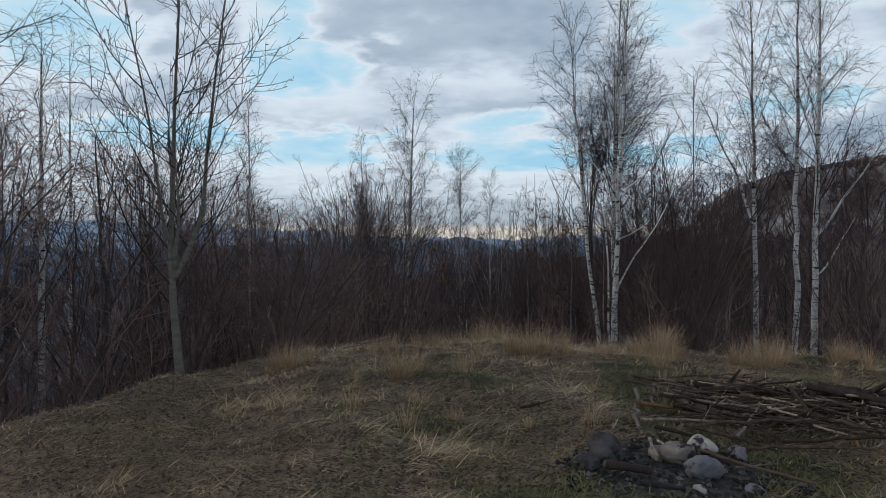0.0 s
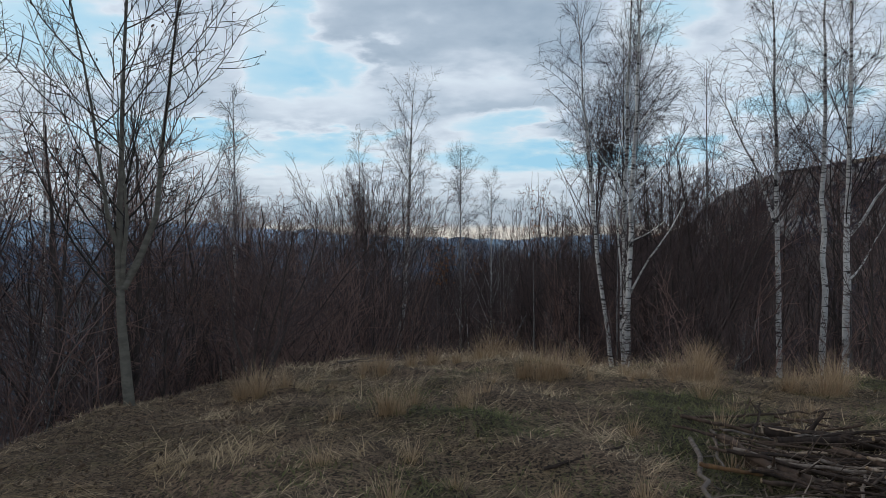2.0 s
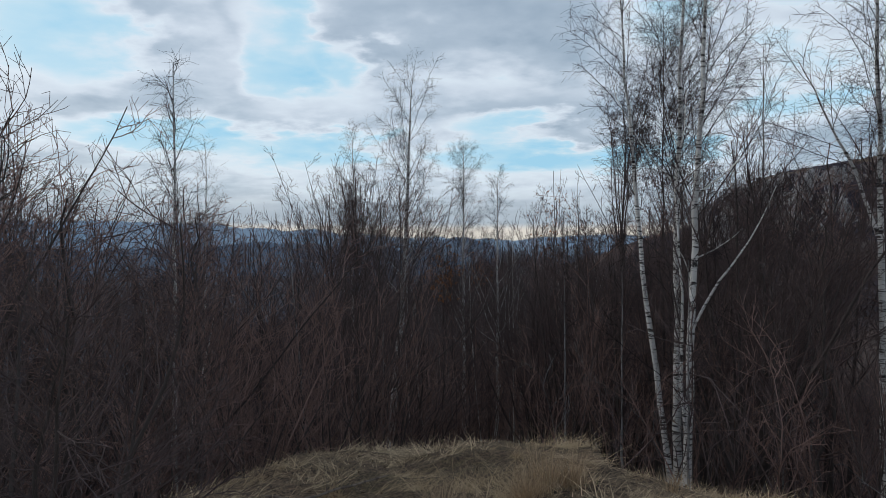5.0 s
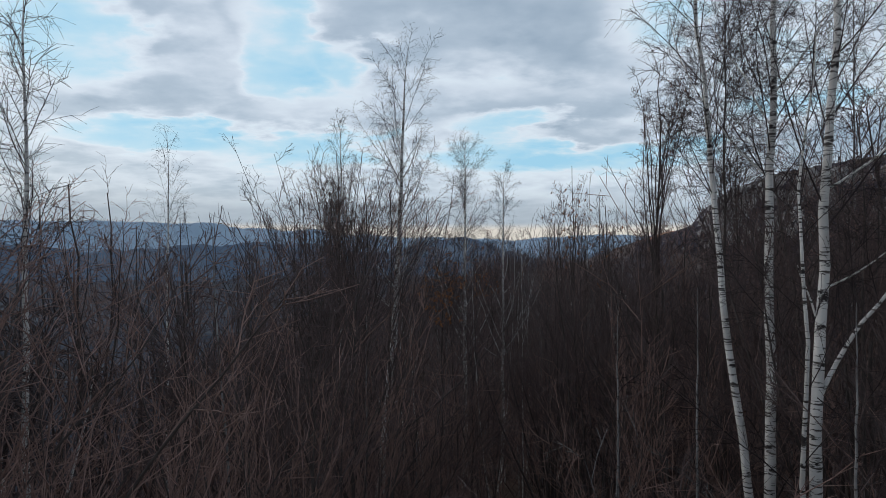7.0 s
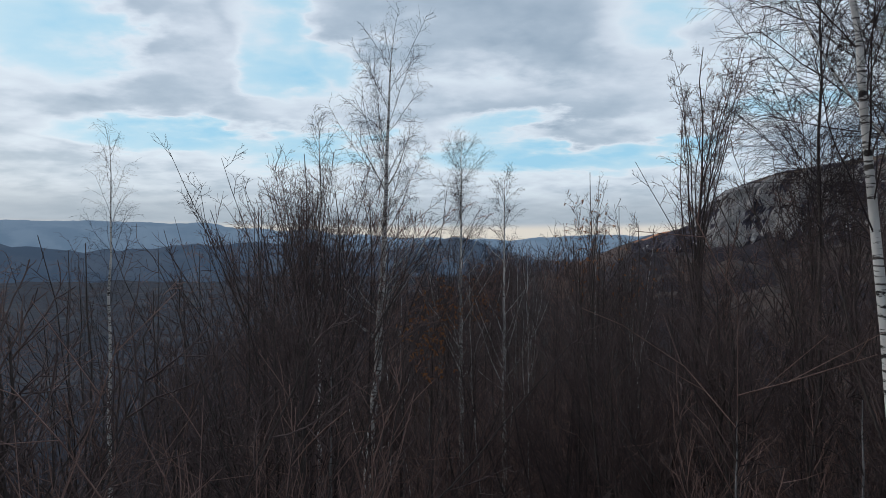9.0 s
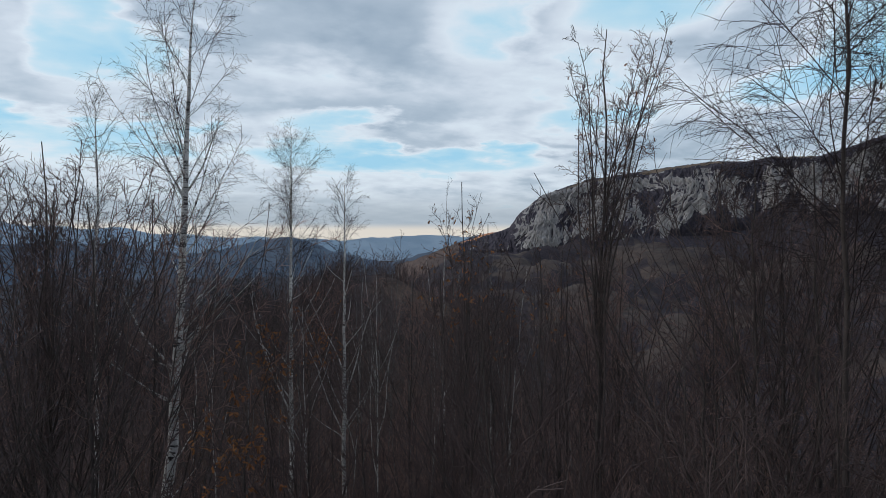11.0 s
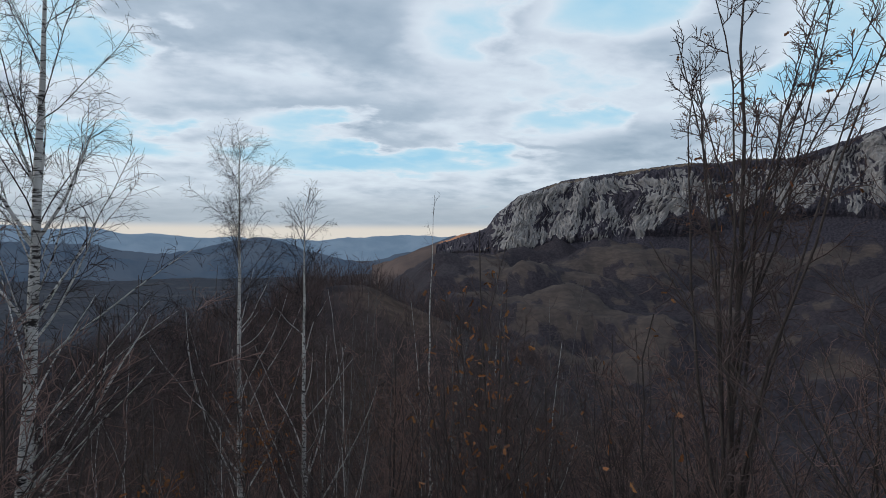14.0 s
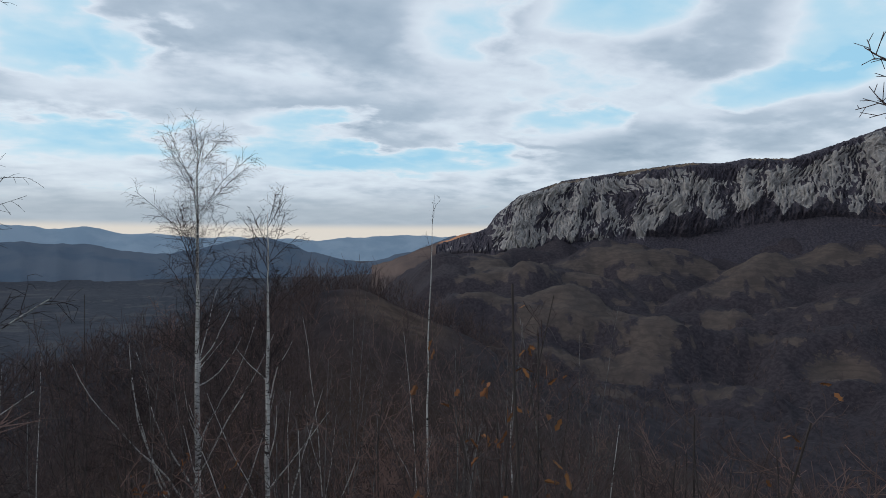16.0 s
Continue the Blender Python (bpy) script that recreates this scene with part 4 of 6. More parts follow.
fork_tree(on(-0.2, 22.2), 64, top_at(-0.2, 22.2, 1.5), "young hornbeam with yellow-brown leaves on its shoots", "young trees with leaves", name="hornbeam_tree", leaves=260, leaf_size=0.08, **YOUNG)
fork_tree(on(1.9, 30.5), 65, top_at(1.9, 30.5, 2.3), "young hornbeam with yellow-brown leaves on its shoots", "young trees with leaves", name="hornbeam_tree", leaves=260, leaf_size=0.08, **YOUNG)
fork_tree(on(5.0, 26.5), 67, top_at(5.0, 26.5, 2.6), "thin young oak holding a few orange leaves", "young trees with leaves", leaves=40, leaf_size=0.085, **YOUNG)

fork_tree(on(5.5, 28.1), 68, top_at(5.5, 28.1, 4.2), "thin bare young oak with a forked top", "young trees with leaves", leaves=6, leaf_size=0.08, **YOUNG)
fork_tree(on(5.85, 25.6), 69, top_at(5.85, 25.6, 3.8), "thin young oak holding a few orange leaves", "young trees with leaves", leaves=16, leaf_size=0.085, **YOUNG)
fork_tree(on(4.3, 27.2), 70, top_at(4.3, 27.2, 3.3), "thin young oak holding a few orange leaves", "young trees with leaves", leaves=26, leaf_size=0.1, **YOUNG)
fork_tree(on(3.6, 26.2), 71, top_at(3.6, 26.2, 3.0), "thin young oak holding a few orange leaves", "young trees with leaves", leaves=24, leaf_size=0.1, **YOUNG)

# -- pale birch saplings low on the slope
SAPLINGS = ((-0.6, 35.5, 2.4), (-0.2, 38.6, 2.7), (4.7, 39.0, 3.3), (5.2, 36.8, 2.9), (5.1, 34.7, 2.5), (6.3, 32.2, 2.7), (6.2, 30.7, 2.6), (9.6, 34.3, 3.0), (3.9, 36.2, 2.7), (3.3, 33.2, 2.3), (4.8, 31.6, 1.9), (0.8, 35.1, 2.1), (2.2, 32.5, 2.0), (6.6, 30.0, 2.3), (6.3, 33.3, 2.1), (9.5, 32.2, 1.5), (2.8, 29.0, 2.2), (4.0, 28.6, 2.6), (5.3, 28.8, 2.0), (4.6, 30.0, 2.9), (1.6, 27.8, 1.6), (6.9, 31.6, 3.0), (7.8, 33.0, 2.6), (3.0, 31.4, 1.7), (5.9, 28.0, 2.3), (6.0, 29.2, 3.5), (-0.4, 30.6, 2.2), (0.3, 32.4, 2.6), (-1.2, 33.2, 2.4))
for i, (x, y, z) in enumerate(SAPLINGS):
    birch(on(x, y), 620 + i, top_at(x, y, z), 0.019, "thin pale birch sapling on the slope", "birch saplings on the slope", lean=((i * 7 % 5 - 2) * 0.35, (i * 3 % 5 - 2) * 0.3), bend=((i * 5 % 7 - 3) * 0.16, 0), limb_from=0.42, limbs=26, reach=0.11, steep=38, gap=0.22, twig=0.5, thick=0.0058, twigs=1, twig_mat=M_PALE_TWIG, bark_mat=M_BIRCH if i % 4 == 0 else M_BIRCH_GREY, extra=((0.5, 3.0, 16, i * 77 % 360, 0.014), (0.6, 2.4, 20, (i * 77 + 150) % 360, 0.012), (0.7, 1.8, 24, (i * 77 + 250) % 360, 0.01)))

# -- dark trees that close the wood on the west side of the knoll
WEST = ((-4.3, 7.6, 2.6), (-5.6, 7.0, 3.2), (-6.6, 8.2, 3.6), (-3.6, 9.6, 2.0), (-5.0, 10.4, 2.8), (-7.6, 10.5, 3.6), (-3.0, 11.0, 1.9), (-6.2, 12.4, 3.2), (-8.8, 11.8, 3.6), (-4.6, 14.8, 2.9), (-7.4, 15.4, 3.0), (-10.5, 14.0, 3.8),
        (-5.4, 18.0, 2.6), (-9.0, 18.6, 3.0), (-3.3, 17.2, 1.6), (-4.6, 5.9, 2.4), (-12.0, 17.0, 3.6), (-6.6, 22.0, 2.2), (-3.9, 8.6, 2.9), (-5.8, 11.2, 3.0), (-6.8, 13.6, 3.4), (-5.2, 16.2, 3.0), (-7.8, 17.4, 3.2), (-3.9, 19.6, 2.3),
        (-8.6, 22.5, 2.8), (-6.0, 25.0, 2.5), (-2.9, 21.5, 2.6), (-4.2, 23.5, 3.2), (-5.6, 20.8, 3.0), (-7.2, 26.0, 3.2), (-9.5, 26.0, 3.2))
for i, (x, y, z) in enumerate(WEST):
    fork_tree(on(x, y), 500 + i, top_at(x, y, z + 0.1), "dark bare tree with thin spreading branches in the thicket", "trees west of the knoll", name="bare_tree", share=0.25, r=0.045, shoots=8, angle=25, per=8, twigs=4, tips=1, low=4, size=0.8, thick=0.0038, twig_mat=M_DARK_TWIG if i % 3 else M_RED_TWIG)
EAST = ((8.8, 12.6, 3.4), (9.8, 14.5, 3.8), (6.2, 16.6, 3.0), (8.2, 17.0, 4.2), (10.8, 17.5, 4.2), (12.4, 15.5, 4.0), (7.0, 20.5, 4.6), (9.2, 22.0, 4.6), (4.2, 19.0, 2.4), (8.8, 24.6, 3.4), (9.5, 18.4, 4.6), (10.6, 16.0, 4.6), (11.6, 19.0, 5.0), (9.0, 15.0, 3.9), (12.6, 18.0, 4.8), (8.0, 19.6, 4.4), (13.4, 20.5, 5.0))
for i, (x, y, z) in enumerate(EAST):
    fork_tree(on(x, y), 540 + i, top_at(x, y, z), "dark bare tree with rising limbs in the thicket", "trees east of the knoll", name="bare_tree", share=0.30, r=0.05, shoots=9, angle=24, per=8, twigs=4, tips=1, low=5, size=0.8, thick=0.0046, twig_mat=M_RED_TWIG if i % 2 else M_DARK_TWIG)
LOW_EAST = ((7.5, 25.0, 1.8), (9.0, 24.0, 1.8), (10.5, 26.0, 1.2), (8.5, 28.0, 1.0), (11.5, 29.0, 0.4), (6.8, 30.5, 1.2), (10.0, 32.0, 0.2), (12.5, 25.0, 0.9), (13.5, 31.0, -0.8), (8.0, 34.0, 0.4), (12.0, 35.0, -1.2),
            (15.0, 27.0, -0.2), (5.9, 25.8, 2.0), (7.2, 22.6, 2.6), (9.8, 20.5, 2.6), (11.5, 22.5, 2.2), (14.0, 23.5, 1.0), (9.0, 30.0, 0.6))
for i, (x, y, z) in enumerate(LOW_EAST):
    fork_tree(on(x, y), 660 + i, top_at(x, y, z), "dark bare tree with rising limbs in the thicket", "trees east of the knoll", name="bare_tree", share=0.35, r=0.045, shoots=8, angle=26, per=6, twigs=4, tips=0, low=5, size=1.0, thick=0.006, twig_mat=M_RED_TWIG if i % 3 else M_DARK_TWIG)
MIDDLE = ((0.2, 33.0, 3.4), (1.3, 31.0, 2.9), (-0.6, 36.0, 3.3), (3.6, 30.0, 3.1), (4.6, 28.2, 3.2), (5.6, 30.5, 3.0), (6.8, 27.6, 3.2), (-4.9, 29.5, 3.6), (-6.4, 27.0, 3.2), (2.2, 41.0, 3.6), (-2.2, 42.0, 4.2), (0.0, 46.0, 4.4),
          (4.4, 44.0, 2.6), (7.6, 36.0, 1.8), (-8.0, 33.0, 3.4), (-4.0, 35.0, 3.6), (2.9, 36.5, 3.2), (9.4, 31.0, 1.4), (-1.6, 31.5, 3.0), (5.4, 34.5, 2.2), (-3.6, 27.0, 4.4), (-4.3, 26.0, 4.2), (-4.4, 28.6, 4.5), (-5.0, 30.2, 4.6), (-3.8, 31.4, 4.4), (-2.4, 26.4, 4.5))
for i, (x, y, z) in enumerate(MIDDLE):
    fork_tree(on(x, y), 570 + i, top_at(x, y, z), "slim bare tree of upright shoots on the slope", "trees down the slope", name="bare_tree", share=0.45, r=0.045, shoots=9, angle=24, per=6, twigs=4, tips=1, low=4, size=0.8, thick=0.0052, twig_mat=M_RED_TWIG if i % 2 else M_DARK_TWIG)

# -- the thicket: a few kinds, set many times over the slopes
def thicket_top(x, y, g, rng):
    d = math.hypot(x, y - 4)
    cap = 1.25 - 0.022 * max(0, d - 12) - 0.10 * max(0, x - 0.25 * y - 4)
    return min(cap + rng.normal(0, 0.45), g + 6.5)


def clear_of_path(x, y):
    lane = 0.0 if y < 13 else (y - 13) * 0.25
    return not (-1.3 < x - lane < 1.6 and y < 25)


def thicket():
    rng = np.random.RandomState(77)
    kinds = []
    for k in range(3):
        kinds.append((fork_meshes(220 + k, 4.6, share=0.2, r=0.035, shoots=9, angle=30, per=8, twigs=5, tips=0, low=6, size=0.85, thick=0.0052), M_DARK, M_DARK_TWIG, "bare_tree", "small dark bare tree in the thicket"))
    for k in range(3):
        kinds.append((fan_meshes(200 + k, 4.4, 6, 0.026, fan=22 + 6 * k, gap=0.26, twig=0.5, branch=8, depth=1, thick=0.0055, wob=0.07), M_DARK, M_DARK_TWIG if k % 2 else M_RED_TWIG, "bare_shrub", "bare brown shrub of many thin stems in the thicket"))
    for k in range(3):
        kinds.append((birch_meshes(230 + k, 5.0, 0.03, limb_from=0.25, limbs=18, reach=0.15, steep=28, gap=0.3, twig=0.45, thick=0.0065, twigs=1), M_BIRCH_GREY, M_BIRCH_TWIG, "birch_tree", "thin grey birch sapling in the thicket"))
    made = [(trunk.mesh("trunk", bm_), crown.mesh("crown", tm), name, label) for (trunk, crown, _), bm_, tm, name, label in kinds]
    spots = []
    for _ in range(20000):
        if len(spots) >= 270:
            break
        bearing, d = radians(rng.uniform(-64, 64)), 8 + 40 * rng.uniform(0, 1) ** 1.3
        x, y = d * math.sin(bearing), d * math.cos(bearing)
        g = ground_at(x, y)
        if g > -1.25 or not clear_of_path(x, y):
            continue
        if any((x - a) ** 2 + (y - b) ** 2 < 0.5 + 0.0028 * d * d for a, b, _ in spots):
            continue
        spots.append((x, y, g))
    for x, y, g in spots:
        k = rng.choice(len(made), p=[0.14, 0.14, 0.14, 0.14, 0.12, 0.12, 0.08, 0.06, 0.06])
        tm, cm, name, label = made[k]
        s = min(max((thicket_top(x, y, g, rng) - g + 0.1) / (4.4 if k < 6 else 5.0), 0.3), 1.7)
        root = tree_object(name, (x, y, g - 0.1), (("trunk", tm), ("crown", cm)))
        root.rotation_euler = (0, 0, rng.uniform(0, 6.28))
        root.scale = (s * 0.9, s * 0.9, s)
        tagged(root, label, "tree", "thicket on the slope")


def brushwood():
    """The uncountable rest: saplings and shoots that fill the slopes, as three tangles of their own colour."""
    rng = np.random.RandomState(78)
    mats = (M_DARK_TWIG, M_RED_TWIG, M_BIRCH_GREY)
    tangles = [Tubes() for _ in mats]
    n = 26000
    bearing, d = np.radians(rng.uniform(-66, 66, n)), 7.5 + 105 * rng.uniform(0, 1, n) ** 1.6
    x, y = d * np.sin(bearing), d * np.cos(bearing)
    late = rng.uniform(0, 1, n) < 0.4
    x, y = np.where(late, rng.uniform(-14, 28, n), x), np.where(late, rng.uniform(19, 62, n), y)
    west = rng.uniform(0, 1, n) < 0.22
    x, y = np.where(west, rng.uniform(-24, -2.5, n), x), np.where(west, rng.uniform(9, 46, n), y)
    d = np.hypot(x, y)
    g = height(x, y)
    lane = np.where(y < 13, 0, (y - 13) * 0.25)
    near_path = (x - lane > -1.7) & (x - lane < 1.4) & (y < 24)
    slope_start = np.where(x < -1, -0.75, -1.3)
    b_ = x * math.cos(AXIS) - y * math.sin(AXIS)
    keep = (g < slope_start) & ~near_path & ~((y > 88) & (b_ > -2) & (b_ < 24) & (rng.uniform(0, 1, n) < 0.3))
    x, y, g, d = x[keep][:7600], y[keep][:7600], g[keep][:7600], d[keep][:7600]
    cap = 0.7 - 0.022 * np.maximum(0, d - 12) - 0.10 * np.maximum(0, x - 0.25 * y - 4) + rng.normal(0, 0.6, len(x))
    h = np.clip(np.minimum(cap, g + 5.5) - g, 0.8, 7) * rng.uniform(0.55, 1.0, len(x))
    base = np.stack([x, y, g - 0.08], 1)
    side = rng.normal(0, 0.34, (len(x), 2))
    bow = rng.normal(0, 0.13, (len(x), 2))
    S = np.stack([base + np.concatenate([side * t ** 1.3 + bow * math.sin(math.pi * t), np.ones((len(x), 1)) * t], 1) * h[:, None] + rng.normal(0, 0.02, (len(x), 3)) for t in np.linspace(0, 1, 5)], 1)
    th = 0.0048 + 0.00016 * d
    pick = rng.choice(3, len(x), p=[0.42, 0.55, 0.03])
    for i, tub in enumerate(tangles):
        k = pick == i
        tub.add(S[k], th[k][:, None] * np.linspace(1.9, 0.4, 5), 3)
        br, _ = sprout(rng, S[k], 7, h[k] * 0.36, 42, 0.13, 0.06, 2, 0.15, 0.6)
        tub.add(br, np.repeat(th[k], 7)[:, None] * np.linspace(0.9, 0.5, 3), 3)
        near = np.repeat(d[k] < 30, 7)
        tw, _ = sprout(rng, br[near], 3, np.repeat(h[k], 7)[near] * 0.15, 40, 0.1, 0.04, 1, 0.2)
        tub.add(tw, np.repeat(np.repeat(th[k], 7)[near], 3)[:, None] * np.linspace(0.6, 0.4, 2), 3)
        ob = new("brushwood", tub.mesh("brushwood", mats[i]))
        tagged(ob, ("dark tangle of bare brush on the slope", "red-brown tangle of bare brush on the slope", "pale grey birch shoots on the slope")[i], "brush", kind="stuff")


def far_woods():
    """Bare woods on the further ridge, the mound's crest and the valley sides."""
    rng = np.random.RandomState(79)
    tub = Tubes()
    n = 16000
    bearing, d = np.radians(rng.uniform(-40, 62, n)), 62 + 480 * rng.uniform(0, 1, n) ** 1.7
    x, y = d * np.sin(bearing), d * np.cos(bearing)
    b = x * math.cos(AXIS) - y * math.sin(AXIS)
    a = x * math.sin(AXIS) + y * math.cos(AXIS)
    meadow = (b > 3) & (b < 13) & (a > 101) & (a < 112)
    right = (b > 24) & (valley_woods(x, y) < 0.5) & (d > 170)
    keep = ~meadow & ~right
    x, y = x[keep][:5000], y[keep][:5000]
    flank = rng.uniform(45, 125, 2200), rng.uniform(-60, -3, 2200)
    x = np.append(x, flank[0] * math.sin(AXIS) + flank[1] * math.cos(AXIS))
    y = np.append(y, flank[0] * math.cos(AXIS) - flank[1] * math.sin(AXIS))
    ca, cb = rng.uniform(113, 124, 420), rng.uniform(-10, 34, 420)
    x = np.append(x, ca * math.sin(AXIS) + cb * math.cos(AXIS))
    y = np.append(y, ca * math.cos(AXIS) - cb * math.sin(AXIS))
    d = np.hypot(x, y)
    g = height(x, y)
    h = rng.uniform(2.5, 5.5, len(x))
    base = np.stack([x, y, g - 0.2], 1)
    S = np.stack([base + np.concatenate([rng.normal(0, 0.12, (len(x), 2)), np.ones((len(x), 1)) * t], 1) * h[:, None] for t in (0, 0.5, 1)], 1)
    th = 0.00022 * d + 0.01
    tub.add(S, th[:, None] * np.array([1.6, 1.1, 0.5]), 3)
    br, _ = sprout(rng, S, 6, h * 0.55, 46, 0.1, 0.1, 1, 0.1, 0.8)
    tub.add(br, np.repeat(th, 6)[:, None] * np.array([1.0, 0.45]), 3)
    tagged(new("far_woods", tub.mesh("far_woods", M_DARK_TWIG)), "leafless woods on the further ridge and slopes", "woods", kind="stuff")


thicket()
brushwood()
far_woods()

# ---------------------------------------------------------------- the knoll: grass, litter, fire pit, wood pile
M_STRAW = blades("dry grass", (0.86, 0.66, 0.42), (0.17, 0.118, 0.072), (0.42, 0.30, 0.17))
M_STALK = blades("broken stalks", (0.46, 0.34, 0.22), (0.10, 0.072, 0.05), (0.19, 0.135, 0.088))
M_GREEN = blades("short green grass", (0.11, 0.125, 0.045), (0.22, 0.215, 0.095), (0.17, 0.15, 0.07))
M_TUSSOCK = blades("tall dry grass", (0.58, 0.42, 0.27), (0.30, 0.21, 0.13), (0.50, 0.35, 0.21))
M_LITTER = blades("fallen leaves", (0.12, 0.078, 0.05), (0.30, 0.225, 0.16), (0.09, 0.062, 0.043))


def stone_material(name, a, b):
    m = Mat(name, 0.85)
    v = m.coords()
    n, f = m.noise(v, 9.0, 5), m.noise(v, 60.0, 4)
    c = m.mix(m.ramp(n, 0.35, 0.65), a, b)
    soot = m.noise(m.coords(kind="Generated"), 1.7, 3)
    m.color(m.mix(m.ramp(m.math("ADD", soot, m.math("MULTIPLY", f, 0.3)), 0.66, 0.78), c, (0.045, 0.04, 0.04)))
    return m.bump(m.math("ADD", f, n), 0.8, 0.008).m


STONES = {"white": stone_material("pale stone", (0.52, 0.47, 0.42), (0.32, 0.28, 0.25)), "beige": stone_material("beige stone", (0.33, 0.275, 0.235), (0.19, 0.155, 0.135)),
          "grey": stone_material("grey stone", (0.215, 0.205, 0.222), (0.145, 0.14, 0.155)), "mauve": stone_material("mauve stone", (0.23, 0.20, 0.22), (0.17, 0.15, 0.165)),
          "dark": stone_material("sooty stone", (0.045, 0.041, 0.041), (0.10, 0.092, 0.092))}
WOODS = {"grey": bark("weathered wood", (0.30, 0.245, 0.205), (0.07, 0.052, 0.043), 26, 0.2), "pale": bark("peeled branch", (0.42, 0.335, 0.27), (0.13, 0.095, 0.075), 26, 0.2),
         "brown": bark("brown branch", (0.17, 0.115, 0.085), (0.03, 0.022, 0.018), 26, 0.2), "dark": bark("dark branch", (0.09, 0.062, 0.048), (0.022, 0.017, 0.015), 26, 0.2),
         "tan": bark("tan branch", (0.16, 0.115, 0.085), (0.085, 0.06, 0.045), 30, 0.3), "red": bark("rotten red wood", (0.075, 0.05, 0.042), (0.035, 0.028, 0.026), 22, 0.3),
         "orange": bark("torn orange wood", (0.29, 0.155, 0.065), (0.12, 0.07, 0.045), 22, 0.2), "split": bark("fresh split wood", (0.72, 0.55, 0.41), (0.30, 0.19, 0.13), 30, 0.2),
         "char": bark("charred wood", (0.022, 0.021, 0.021), (0.05, 0.047, 0.045), 22, 0.6)}
M_CUT = plain("broken wood ends", (0.36, 0.26, 0.16), (0.24, 0.16, 0.10), 40.0)
M_CUT_OLD = plain("weathered wood ends", (0.13, 0.095, 0.07), (0.08, 0.06, 0.045), 40.0)
M_ASH = plain("ash and burnt soil", (0.022, 0.019, 0.018), (0.075, 0.066, 0.06), 22.0)


def blade_mesh(name, p, d, ln, width, curl, mat, segs=3):
    """Many bent blades: feet p, directions d, lengths ln."""
    n = len(p)
    up = np.array([0, 0, 1.0])
    side = unit(np.cross(d, up + 0.01))
    pts = [p]
    cur = d.copy()
    for k in range(segs):
        cur = unit(cur + curl)
        pts.append(pts[-1] + cur * (ln / segs)[:, None])
    V = []
    for k in range(segs):
        w = (width * (1 - 0.25 * k))[:, None] * side
        V += [pts[k] - w, pts[k] + w]
    V.append(pts[segs])
    V = np.stack(V, 1).reshape(-1, 3)
    per = 2 * segs + 1
    F = []
    for k in range(segs - 1):
        F += [(2 * k, 2 * k + 1, 2 * k + 3), (2 * k, 2 * k + 3, 2 * k + 2)]
    F.append((2 * segs - 2, 2 * segs - 1, 2 * segs))
    F = (np.array(F)[None] + (np.arange(n) * per)[:, None, None]).reshape(-1, 3)
    me = bpy.data.meshes.new(name)
    me.vertices.add(len(V))
    me.vertices.foreach_set("co", V.astype(np.float32).ravel())
    me.loops.add(F.size)
    me.loops.foreach_set("vertex_index", F.astype(np.int32).ravel())
    me.polygons.add(len(F))
    me.polygons.foreach_set("loop_start", np.arange(len(F), dtype=np.int32) * 3)
    me.polygons.foreach_set("loop_total", np.full(len(F), 3, np.int32))
    me.update(calc_edges=True)
    me.materials.append(mat)
    return me


